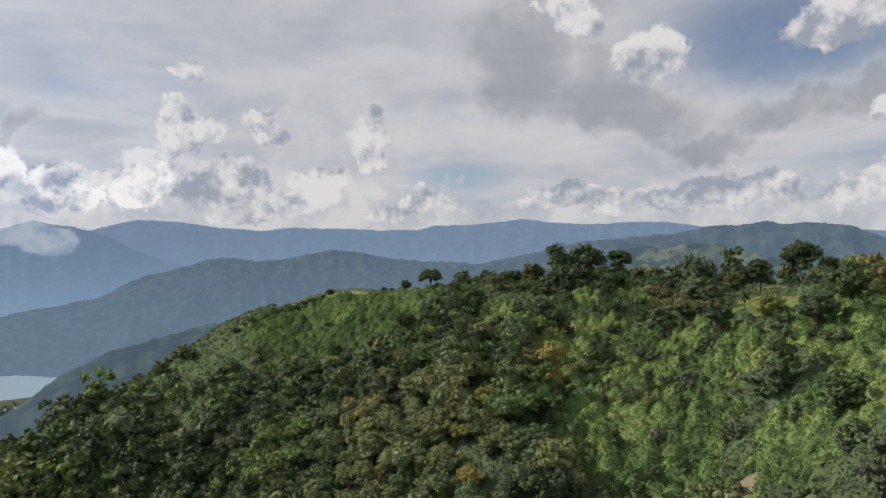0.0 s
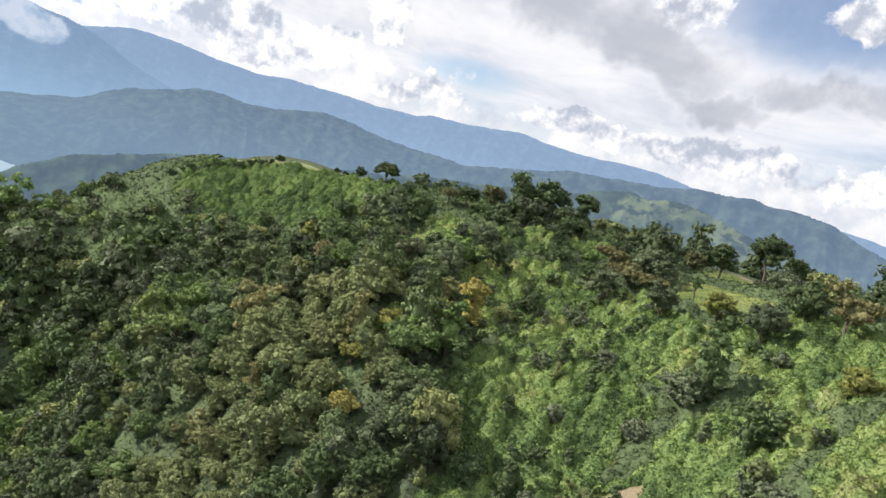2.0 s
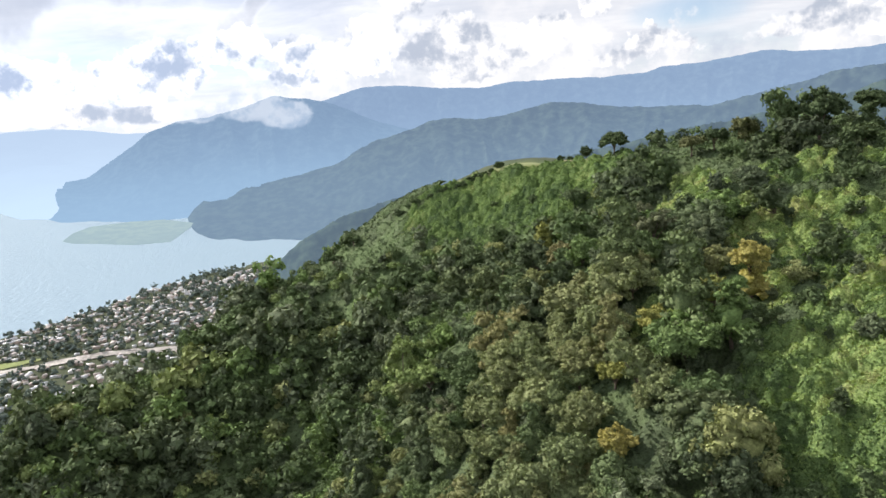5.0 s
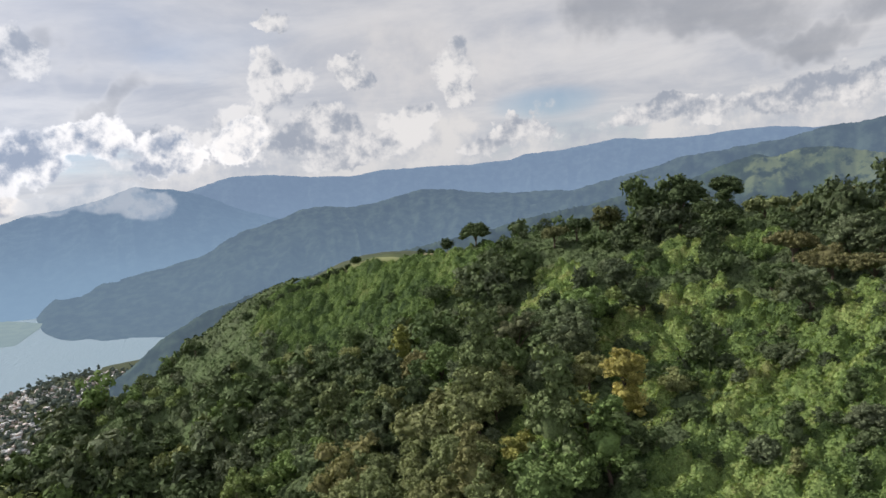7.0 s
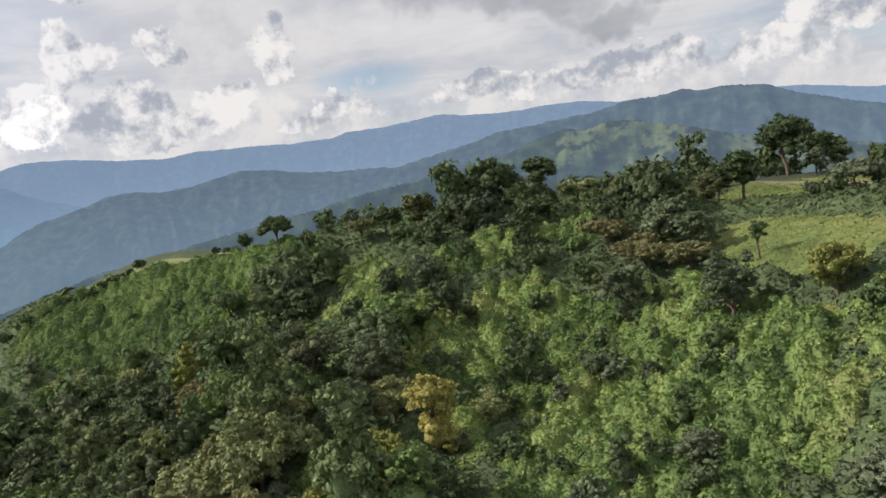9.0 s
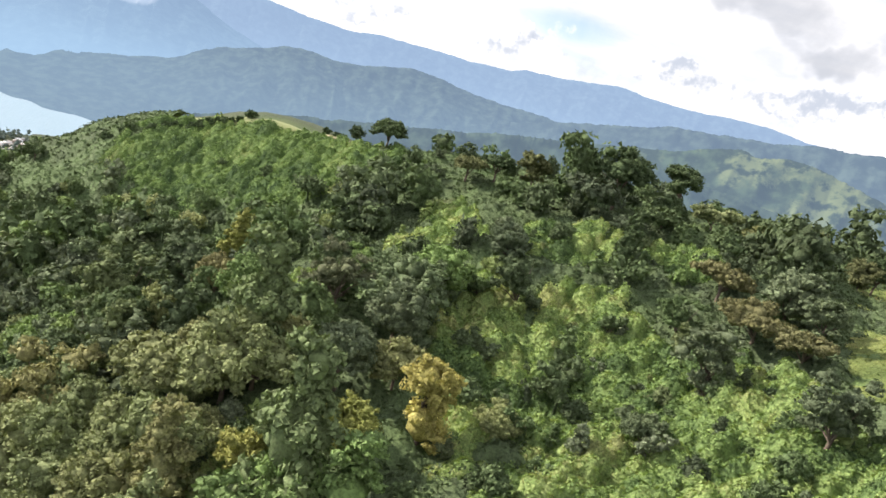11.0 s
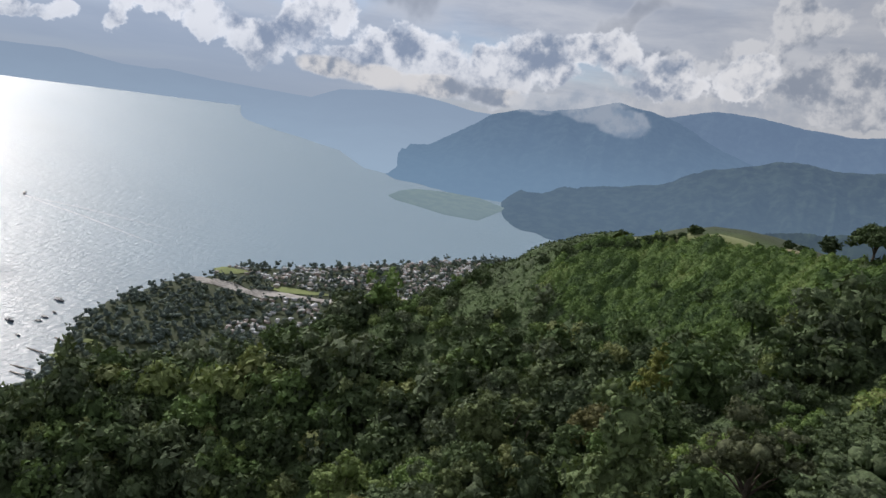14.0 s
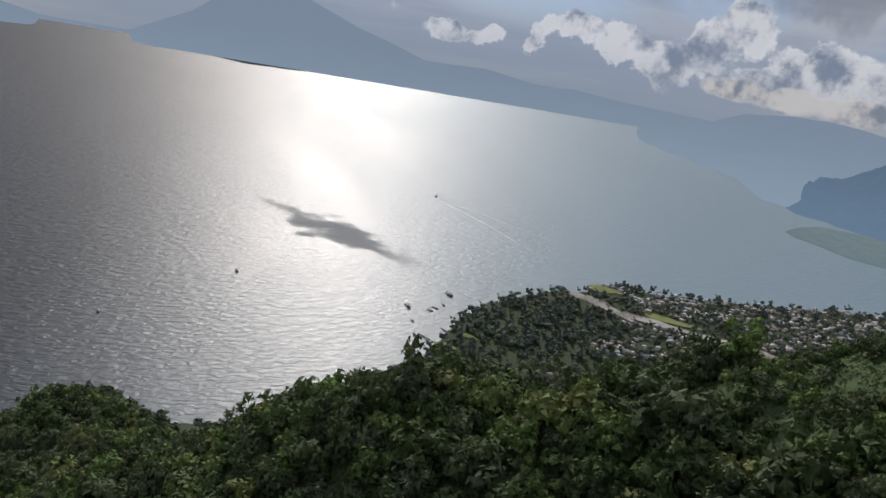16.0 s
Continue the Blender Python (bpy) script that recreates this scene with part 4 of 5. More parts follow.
# trees that stand out, by place: shape, radius, height of the crown's middle, leaves, label, x, y, lower crown
SPECIAL = [
    ("umbrella", 5.2, 5.9, DARK, "broad umbrella-shaped dark green tree beside a dirt track", -5.2, 300, None),
    ("round", 2.4, 3.0, DARK, "low dark tree behind an umbrella-shaped tree", -15, 309, None),
    ("round", 6.3, 9.8, DARK, "tall full dark green tree with open limbs on the ridge", 48.8, 264, None),
    ("round", 4.3, 9.4, DARK, "tall slender dark green tree on the ridge", 41.7, 277.8, None),
    ("round", 5.2, 8.6, DARK, "spreading dark green tree on the ridge", 67, 293, None),
    ("round", 7.8, 10.5, DARK, "massive rounded dark green tree above a meadow", 135, 290, None),
    ("round", 5.2, 7.2, DARK, "dark tree in a clump behind a meadow", 148, 296, None),
    ("round", 5.4, 8.0, DARK, "dark tree with a bare trunk at a meadow's edge", 107, 260.5, None),
    ("open", 3.4, 5.2, DARK, "slender tree beside a larger one at a meadow's edge", 101.5, 262, None),
    ("round", 3.7, 7.6, YELLOW, "tree covered in golden yellow blossom", 25.4, 181.5, YELLOW),
    ("round", 3.9, 4.6, YELLOW_GREEN, "rounded tree with yellow-green flowering top", 18.8, 176.5, None),
    ("round", 4.4, 6.0, GREY_GREEN, "rounded grey-green tree beside a blossoming tree", 14.5, 188, None),
    ("round", 5.0, 6.6, GREY_GREEN, "large grey-green leafy tree on the slope", 18.6, 199, None),
    ("ragged", 4.4, 7.5, FOREST, "uneven green tree on a grassy rib", 9, 204, None),
    ("tall", 4.6, 7.6, YELLOW_GREEN, "tall pale yellow-green tree standing over the forest", -21.6, 252, None),
    ("round", 4.2, 5.4, BROWN, "reddish brown leafed tree in the forest", -11, 214, None),
    ("flat", 5.0, 5.6, BROWN, "flat brown-topped tree above a scrape of earth", 63.5, 227, None),
    ("flat", 5.6, 6.0, BROWN, "wide spreading brownish tree at the meadow edge", 65, 211, None),
    ("flat", 4.2, 5.0, BROWN, "brown-topped spreading tree at the meadow edge", 69.5, 204, None),
    ("open", 3.4, 5.0, FOREST, "small tree with bare forked limbs beside the meadow", 73.5, 212, None),
    ("open", 1.6, 4.4, FOREST, "thin young tree standing in the meadow", 77.2, 197.4, None),
    ("ragged", 4.4, 6.5, GREY_GREEN, "thin grey-green tree with bare lower trunk", 57, 199, None),
    ("ragged", 4.2, 6.0, GREY_GREEN, "grey-green tree above the vines", 64.5, 181, None),
    ("round", 3.6, 4.6, YELLOW_GREEN, "yellow-green tree at the foot of a meadow", 73, 171.8, None),
    ("round", 4.4, 5.6, GREY_GREEN, "pale grey-green tree below a meadow", 75.4, 155.6, None),
    ("round", 4.8, 6.2, FOREST, "leafy tree at a meadow's lower edge", 85.7, 163.7, None),
    ("ragged", 5.0, 6.6, BROWN, "brownish tree at a meadow's lower edge", 89, 154, None),
    ("open", 3.8, 6.8, FOREST, "pale-trunked tree alone in the grass", 104.2, 163.5, None),
    ("round", 3.2, 3.8, YELLOW_GREEN, "low yellowish tree beside a path", 80.2, 131, None),
    ("flat", 5.2, 5.4, OLIVE, "olive-topped wide tree on the ridge", 71, 272, None),
    ("flat", 5.0, 5.6, OLIVE_DARK, "wide olive-brown tree on the falling ridge", 80.2, 263.5, None),
    ("round", 5.2, 5.6, OLIVE_DARK, "dense dark olive tree on the falling ridge", 90, 268.5, None),
    ("round", 3.8, 4.6, OLIVE_DARK, "olive tree beside the ridge meadow", 97, 258, None),
    ("tall", 3.6, 5.2, DARK, "dark upright tree on the slope", 50, 237.5, None),
    ("flat", 4.6, 5.8, OLIVE_DARK, "wide crowned tree on the crest", 17.8, 274.4, None),
    ("flat", 4.2, 5.8, DARK, "wide crowned dark tree on the crest", 24, 276, None),
    ("open", 4.4, 5.4, OLIVE_DARK, "open-limbed wide tree on the crest", 32, 275.5, None),
    ("round", 4.2, 4.8, DARK, "rounded dark tree on the ridge", 58.7, 261, None),
    ("round", 4.0, 4.6, GREY_GREEN, "grey-green tree below the ridge", 30, 233.5, None),
    ("round", 4.0, 5.0, OLIVE, "olive green tree on a steep spur", -12.8, 185.3, None),
    ("round", 3.0, 4.0, YELLOW, "small tree with golden yellow blossom", 5, 151, None),
    ("flat", 3.6, 4.6, YELLOW_GREEN, "tree with yellowing leaves on the spur", 4, 163, None),
    ("round", 3.0, 4.2, YELLOW_GREEN, "yellowish leafy tree on the spur", 9.5, 173, None),
    ("flat", 3.3, 3.9, DARK, "dark tree on the far crest above the town", -109, 303, None),
    ("flat", 3.4, 4.1, DARK, "dark crest tree above the town", -101, 306, None),
    ("open", 4.6, 6.0, DARK, "dark crest tree with open limbs", -134, 287, None),
    ("round", 4.4, 5.6, DARK, "dense dark tree on the crest", -152, 272, None),
    ("round", 4.6, 5.2, DARK, "dense dark tree on the falling crest", -168, 252, None),
]


def build_special():
    for i, (shape, radius, middle, mat, label, x, y, under) in enumerate(SPECIAL):
        near = math.hypot(x - 25, y - 115) < 115
        stand(tree(shape, radius, middle, mat, label, 50 + i, int(260 * radius**1.5 if near else 170 * radius**1.5), 0.21 if near else 0.30, under=under), x, y)


def scatter(x0, x1, y0, y1, step, seed):
    rng = np.random.default_rng(seed)
    gx, gy = np.meshgrid(np.arange(x0, x1, step), np.arange(y0, y1, step))
    x = gx.ravel() + rng.uniform(-0.48, 0.48, gx.size) * step
    y = gy.ravel() + rng.uniform(-0.48, 0.48, gx.size) * step
    return x, y, rng


def build_forest():
    x, y, rng = scatter(-480, 160, 20, 345, 6.3, 7)
    x2, y2, _ = scatter(-60, 45, 85, 200, 6.3, 8)
    x3, y3, _ = scatter(-260, -48, 110, 330, 7.2, 9)
    x4, y4, _ = scatter(-640, -480, -40, 190, 8.5, 10)
    x, y = np.concatenate([x, x2, x3, x4]), np.concatenate([y, y2, y3, y4])
    vine, dome, mead = within(VINES, x, y, 0.5), within(DOME, x, y, 0.3), within(MEADOW, x, y, 0.3)
    u = rng.uniform(size=len(x))
    keep = (y > 78) | (x < -150) | (u < 0.4)
    keep &= ((vine < 0) | (u < 0.09)) & ((dome < 0) | (u < 0.10) & (y < 292) & (dome < 0.35)) & (mead < 0)
    keep &= ~((x > 75) & (u > np.where(y < 165, 0.8, 0.4))) & ~((x > 100) & (y > 235) & (y < 262) & (u > 0.15)) & ~((x < -250) & (u > 0.6)) & ~((x < -120) & (x > -330) & (y < 60))
    keep &= ~((x > 2) & (y > 222) & (u > 0.5))
    keep &= np.hypot(x + 6, y - 298) > 15
    keep &= ~((y < 118) & (x > 10) & (u > 0.5))
    # thinner where the hill hides the wood
    hidden = ((y > 205) & (x < -295 + 1.2 * (y - 200))) | ((y < 165) & (x > -155 - 1.3 * (165 - y)) & (x < -100 + 2.0 * (165 - y)))
    keep &= ~(hidden & (u > 0.3))
    for s in SPECIAL:
        keep &= np.hypot(x - s[5], y - s[6]) > s[1] * 0.75 + 2.2
    # the dirt track on the dome stays free
    keep &= ~((y > 292) & (x > -98) & (x < 4)) | (within(DOME, x, y) < -0.75)
    keep &= ~((y > 297) & (x > -104) & (x < 4))
    hidden = hidden[keep]
    x, y, u = x[keep], y[keep], rng.uniform(size=keep.sum())
    z = land(x, y)
    size = 0.62 + 0.45 * rng.uniform(size=len(x)) + 0.75 * rng.uniform(size=len(x)) ** 4 + 0.5 * fractal(x / 30, y / 30, 8)
    ridge_line = np.clip(1 - np.abs(y - (262 + 0.25 * np.abs(x - 45))) / 20, 0, 1) * (x > 30) * (x < 120)
    size = size * (1 + 0.15 * ridge_line) * (1 - 0.3 * ((x > 2) & (x < 32) & (y > 262)))
    size = size * np.interp(x, [-110, -40], [1.4, 1.14])
    size = np.where((x > -135) & (x < -60) & (y > 278), np.minimum(size, 0.8), size)
    olive = (within([(-8, 165, 22, 40, -25)], x, y, 0.8) > 0)
    near = (x > -52) & (x < 78) & (y > 128) & (y < 222)
    kinds = []
    names = (("round", "leafy green tree in the hillside forest"), ("round", "dense rounded tree in the hillside forest"), ("ragged", "uneven thin-leaved tree in the forest"),
             ("flat", "low spreading tree in the forest"), ("tall", "upright green tree in the forest"), ("round", "small bushy tree on the slope"))
    for i, (shape, label) in enumerate(names):
        kinds.append((tree(shape, 3.4, 4.1, FOREST, label, 300 + i, 3000, 0.175), tree(shape, 3.3, 3.9, OLIVE, "olive green tree on a sunlit spur", 320 + i, 3000, 0.165)))
    used = set()
    count = 0
    rest = []
    for i in range(len(x)):
        k = int(u[i] * len(kinds)) % len(kinds)
        if near[i] and count < 255:
            one = kinds[k][1 if olive[i] else 0]
            m = pose(x[i], y[i], z[i] - 0.2, 0, 0, u[i] * 3600) @ Matrix.Diagonal((size[i], size[i], size[i] * (0.85 + 0.3 * ((u[i] * 37) % 1)), 1))
            if one.name not in used:
                used.add(one.name)
                one.matrix_basis = m
            else:
                copy_thing(one, m).matrix_basis = m
            count += 1
        else:
            rest.append(i)
    for pair in kinds:
        for one in pair:
            if one.name not in used:
                for o in (*one.children_recursive, one):
                    bpy.data.objects.remove(o)
    # the rest of the wood, too many to count
    shapes = []
    for i, shape in enumerate(("round", "round", "ragged", "flat", "tall", "round", "ragged", "flat")):
        g = np.random.default_rng(400 + i)
        lobes = lobes_for(g, shape, 3.3, 3.9)
        fine = crown(g, lobes[:12], 760, 0.28, clumps=4)
        mid = crown(g, lobes[:12], 430, 0.38, clumps=0)
        rough = crown(g, lobes[:8], 190, 0.58, clumps=0)
        stem = limb([(0, 0, -1), (0.1, 0, 1.5), (0, 0.1, 3.5)], [0.28, 0.22, 0.1], 5)
        shapes.append((joined([fine, stem]), joined([mid, stem]), joined([rough, stem])))
    pieces, tints = [], []
    for i in rest:
        away = math.hypot(x[i] - 25, y[i] - 110) + 200 * (hidden[i] or y[i] < 80)
        v, f = shapes[int(u[i] * 977) % len(shapes)][0 if away < 115 else 1 if away < 185 else 2]
        a = u[i] * 628.0
        turn = np.array(((math.cos(a), -math.sin(a), 0), (math.sin(a), math.cos(a), 0), (0, 0, 1)))
        pieces.append((v @ turn.T * size[i] * (1, 1, 0.85 + 0.35 * ((u[i] * 37) % 1)) + (x[i], y[i], z[i] - 0.2), f))
        tone = (u[i] * 71.3) % 1 * 0.97
        tints.append(np.full(len(v), tone * 0.35 if x[i] > 2 and y[i] > 226 else tone))
    v, f = joined(pieces)
    ob = part("forest", v, f, WOODS, tint=np.concatenate(tints))
    tagged(ob, "dense mixed green forest covering the hillside", "forest", kind="stuff")


def lumps(x, y, cell, seed):
    """Rounded humps side by side, as bushes make them: their heights from 0 to about 1, and a number of its own for each."""
    gx, gy = np.floor(x / cell), np.floor(y / cell)
    best, own = np.zeros(np.shape(x)), np.full(np.shape(x), 0.5)

    def toss(a, b, k):
        h = np.sin(a * 127.1 + b * 311.7 + k * 74.7 + seed) * 43758.5453
        return h - np.floor(h)

    for i in (-1, 0, 1):
        for j in (-1, 0, 1):
            a, b = gx + i, gy + j
            r = 0.45 + 0.50 * toss(a, b, 3)
            d2 = ((a + 0.5 + 0.8 * (toss(a, b, 1) - 0.5) - x / cell) ** 2 + (b + 0.5 + 0.8 * (toss(a, b, 2) - 0.5) - y / cell) ** 2) / r**2
            h = r * np.sqrt(np.clip(1 - d2, 0, 1)) * (0.5 + 0.8 * toss(a, b, 4))
            own = np.where(h > best, toss(a, b, 5), own)
            best = np.maximum(best, h)
    return best, own


def blanket(name, label, category, mat, box, step, inside, cell, high, crowd, size, seed, tones=(0.0, 1.0)):
    """A closed cover of low growth: humped ground of leaves with sprays all over it."""
    x0, x1, y0, y1 = box
    rng = np.random.default_rng(seed)

    def top(x, y):
        w = np.clip(4 * inside(x, y) + 0.3, 0, 1)
        return land(x, y) - 0.5 + w * (0.40 + high * lumps(x, y, cell, seed)[0] + 0.55 * high * lumps(x, y, cell * 0.41, seed + 5)[0] + high * 0.5 * fractal(x / 9, y / 9, seed))

    def tone(x, y):
        return tones[0] + (tones[1] - tones[0]) * np.clip(0.5 + 1.3 * fractal(x / 13, y / 13, 6) + 0.45 * (lumps(x, y, cell, seed)[1] - 0.5) + 0.35 * (lumps(x, y, cell * 0.41, seed + 5)[1] - 0.5), 0, 0.99)

    gx, gy = np.meshgrid(np.arange(x0, x1, step), np.arange(y0, y1, step))
    shape = gx.shape
    gx, gy = gx.ravel(), gy.ravel()
    use = (inside(gx, gy) > -0.2).reshape(shape)
    cell_use = use[:-1, :-1] & use[1:, :-1] & use[:-1, 1:] & use[1:, 1:]
    ids = np.arange(gx.size).reshape(shape)
    a, b, c, d = (q[cell_use] for q in (ids[:-1, :-1], ids[:-1, 1:], ids[1:, 1:], ids[1:, :-1]))
    faces = np.concatenate([np.stack([a, b, c], 1), np.stack([a, c, d], 1)])
    needed = np.unique(faces)
    remap = np.zeros(gx.size, int)
    remap[needed] = np.arange(len(needed))
    gx, gy = gx[needed], gy[needed]
    v = np.stack([gx, gy, top(gx, gy)], 1)
    n = int((x1 - x0) * (y1 - y0) * crowd)
    px, py = rng.uniform(x0, x1, n), rng.uniform(y0, y1, n)
    k = inside(px, py) > -0.08
    px, py = px[k], py[k]
    pz = top(px, py)
    e = 0.25
    nrm = np.stack([-(top(px + e, py) - pz) / e, -(top(px, py + e) - pz) / e, np.ones(len(px))], 1)
    nrm /= np.linalg.norm(nrm, axis=1)[:, None]
    lv, lf = leaves(rng, np.stack([px, py, pz], 1) + nrm * rng.uniform(0, 0.9, (len(px), 1)) * size, nrm, size, 0.5)
    tints = np.concatenate([tone(gx, gy), np.repeat(np.clip(tone(px, py) + (tones[1] - tones[0]) * rng.uniform(-0.22, 0.22, len(px)), 0, 0.99), 3)])
    v, f = joined([(v, remap[faces]), (lv, lf)])
    tagged(part(name, v, f, mat, tint=tints), label, category, kind="stuff")


def build_low_growth():
    """Vines over the open slopes, scrub on the dome, bushes under and between the trees."""
    blanket("vine_cover", "bright green vines and weeds over an open slope", "vines", VINE, (-6, 102, 96, 262), 0.62,
            lambda x, y: np.minimum(within(VINES, x, y, 0.5), -2 * within(BARE, x, y)), 2.6, 2.7, 26.0, 0.24, 21)
    blanket("dome_scrub", "low green scrub over a rounded hilltop", "scrub", SCRUB, (-104, 8, 262, 330), 0.55,
            lambda x, y: np.minimum(np.minimum(within(DOME, x, y, 0.5) + 0.12, -1.2 * within(BARE, x, y)), np.where(x > -70, 0.35 * (309.5 - 0.27 * (x + 36) - y), 9.0)), 2.7, 2.4, 16.0, 0.25, 22)
    blanket("meadow_grass", "short tufted grass over a sloping meadow", "grass", GRASS, (28, 152, 112, 296), 0.9,
            lambda x, y: np.minimum(within(MEADOW, x, y, 0.2), -2 * within(BARE, x, y)), 2.2, 0.35, 8.0, 0.15, 27)

    def between(x, y):
        return np.where((x > -72) & (x < 2) & (y > 300), -1.0, 0.3 - np.maximum(np.maximum(within(VINES, x, y, 0.5), within(DOME, x, y, 0.5)), within(MEADOW, x, y, 0.3)))

    blanket("undergrowth", "mixed bushes between the trees", "bushes", WOODS, (-50, 112, 84, 262), 1.2, between, 3.4, 2.2, 8.0, 0.29, 23, (0.04, 0.30))
    blanket("undergrowth", "mixed bushes on the far slopes", "bushes", WOODS, (-270, -50, 84, 262), 2.0, between, 3.8, 2.2, 2.6, 0.48, 25, (0.06, 0.34))
    blanket("undergrowth", "mixed bushes along the crest", "bushes", WOODS, (-270, 112, 262, 335), 2.0, between, 3.8, 1.6, 2.6, 0.48, 26, (0.1, 0.44))
    blanket("thicket", "dense green bushes on the lower slope", "bushes", WOODS, (-160, 150, -80, 88), 3.0, lambda x, y: 0.4 + 0 * x, 5.0, 2.4, 0.9, 0.9, 24, (0.1, 0.44))


def build_saplings():
    """Small trees and shrubs that stand in the vines."""
    x, y, rng = scatter(0, 74, 112, 258, 4.6, 31)
    k = (within(VINES, x, y, 0.5) > 0) & (rng.uniform(size=len(x)) < 0.55)
    x, y = x[k], y[k]
    made = [tree(shape, 1.5, 2.0, FOREST, "small leafy shrub among the vines", 700 + i, 420, 0.15, "shrub") for i, shape in enumerate(("round", "ragged", "tall"))]
    for i in range(len(x)):
        s = 0.6 + 1.0 * ((i * 0.618) % 1)
        m = pose(x[i], y[i], height_at(x[i], y[i]) - 0.2, 0, 0, i * 137) @ Matrix.Diagonal((s, s, s, 1))
        if i < 3:
            made[i].matrix_basis = m
        else:
            copy_thing(made[i % 3], m).matrix_basis = m


build_special()
build_forest()
build_low_growth()
build_saplings()


def build_crest_bushes():
    """A dark hedge-like row of bushes where the dome's crest falls away."""
    rng = np.random.default_rng(55)
    made = [tree("round", 1.7, 1.3, DARK, "dark leafy bush on the hilltop's edge", 760 + i, 300, 0.24, "bush") for i in range(3)]
    spots = [(-84 + 2.35 * i + rng.uniform(-0.8, 0.8), 307.5 + 0.46 * i + rng.uniform(-1.0, 1.0)) for i in range(17)]
    for i, (x, y) in enumerate(spots + [(-24, 313), (-21, 311.5), (-44, 296), (-30, 287), (-58, 293)]):
        k = rng.uniform(0.75, 1.35)
        m = pose(x, y, height_at(x, y) - 0.1, 0, 0, 77 * i) @ Matrix.Diagonal((k, k, k, 1))
        if i < 3:
            made[i].matrix_basis = m
        else:
            copy_thing(made[i % 3], m).matrix_basis = m


build_crest_bushes()


def build_track():
    """A worn strip along the dome's crest: pale grass that turns to earth beside the umbrella tree."""
    line = np.array([(-70, 321), (-52, 315.5), (-40, 312.5), (-29, 310), (-20, 307), (-13, 302.5), (-7, 296)], float)
    run = np.linspace(0, len(line) - 1, 90)
    mid = np.stack([np.interp(run, np.arange(len(line)), line[:, k]) for k in (0, 1)], 1)
    side = np.gradient(mid, axis=0)
    side = np.stack([-side[:, 1], side[:, 0]], 1) / np.linalg.norm(side, axis=1)[:, None]
    half = 1.1 + 1.0 * fractal(run * 2.0, run * 0, 4)
    v, f = [], []
    for q, drop in ((-1.9, -0.8), (-1, 0.75), (0, 0.9), (1, 0.75), (1.9, -0.8)):
        p = mid + side * (half * q)[:, None]
        v.append(np.stack([p[:, 0], p[:, 1], land(p[:, 0], p[:, 1]) + drop], 1))
    n = len(run)
    for k in range(4):
        for i in range(n - 1):
            a = k * n + i
            f += [(a, a + 1, a + n + 1), (a, a + n + 1, a + n)]
    m, nodes = material("track_earth")
    at = nodes.add("ShaderNodeTexCoord").outputs["Object"]
    x = nodes.add("ShaderNodeSeparateXYZ", (0, at)).outputs[0]
    worn = nodes.ramp(nodes.math("MULTIPLY_ADD", nodes.noise(at, 0.6, 5, 0.6), 16.0, x), -18.0, -8.0)
    grass = nodes.mix(nodes.noise(at, 2.2, 4, 0.6), (0.15, 0.19, 0.07), (0.27, 0.28, 0.13))
    earth = nodes.mix(nodes.noise(at, 1.8, 4, 0.6), (0.26, 0.19, 0.12), (0.42, 0.33, 0.23))
    bsdf = nodes.add("ShaderNodeBsdfPrincipled", ("Base Color", nodes.mix(worn, grass, earth)), ("Roughness", 0.95))
    nodes.out("ShaderNodeOutputMaterial", bsdf.outputs[0])
    tagged(part("track", np.concatenate(v), f, m, smooth=True), "pale grassy track turning to bare earth along the hilltop", "track", kind="structure")


build_track()


# ---- shore and town ----
def spot(x, y, lift=0.0):
    """The place of a far point on the ground, and the measure in which things there are drawn."""
    p = laid(x, y, height_at(x, y) + lift)
    r = math.hypot(x - C.x, y - C.y)
    return Vector(p), float(pulled(np.array(r)) / r)


WALLS = [plain("plaster_" + k, c, 0.9, 0.15, 0.3) for k, c in (("white", (0.70, 0.69, 0.68)), ("cream", (0.66, 0.62, 0.55)), ("grey", (0.40, 0.40, 0.40)), ("brick", (0.46, 0.38, 0.33)))]
ROOFS = [plain("zinc_roof", (0.64, 0.65, 0.67), 0.45, 0.12, 0.6), plain("rusty_roof", (0.52, 0.46, 0.43), 0.7, 0.3, 0.5), plain("tile_roof", (0.50, 0.40, 0.34), 0.8, 0.25, 0.6), plain("slab_roof", (0.52, 0.51, 0.49), 0.85, 0.2, 0.4)]


def house_shape(wide, deep, high, pitch):
    """Body and overhanging roof of a small house, as triangles."""
    w, d, h, e = wide / 2, deep / 2, high, 0.5
    body = np.array([(sx * w, sy * d, z) for z in (-2, h) for sx, sy in ((-1, -1), (1, -1), (1, 1), (-1, 1))] + [(-w, 0, h + pitch), (w, 0, h + pitch)])
    walls = [(0, 1, 5), (0, 5, 4), (1, 2, 6), (1, 6, 5), (2, 3, 7), (2, 7, 6), (3, 0, 4), (3, 4, 7), (4, 8, 7), (5, 6, 9)]
    roof, faces = [], []
    for side in (-1, 1):
        k = len(roof)
        drop = pitch * e / d
        for dz in (0.02, 0.22):
            roof += [(-w - e, side * (d + e), h - drop + dz), (w + e, side * (d + e), h - drop + dz), (w + e, 0, h + pitch + dz), (-w - e, 0, h + pitch + dz)]
        for a, b, c, q in ((4, 5, 6, 7), (3, 2, 1, 0), (0, 1, 5, 4), (1, 2, 6, 5), (3, 0, 4, 7)):
            faces += [(k + a, k + b, k + c), (k + a, k + c, k + q)]
    return (body, walls), (np.array(roof), faces)


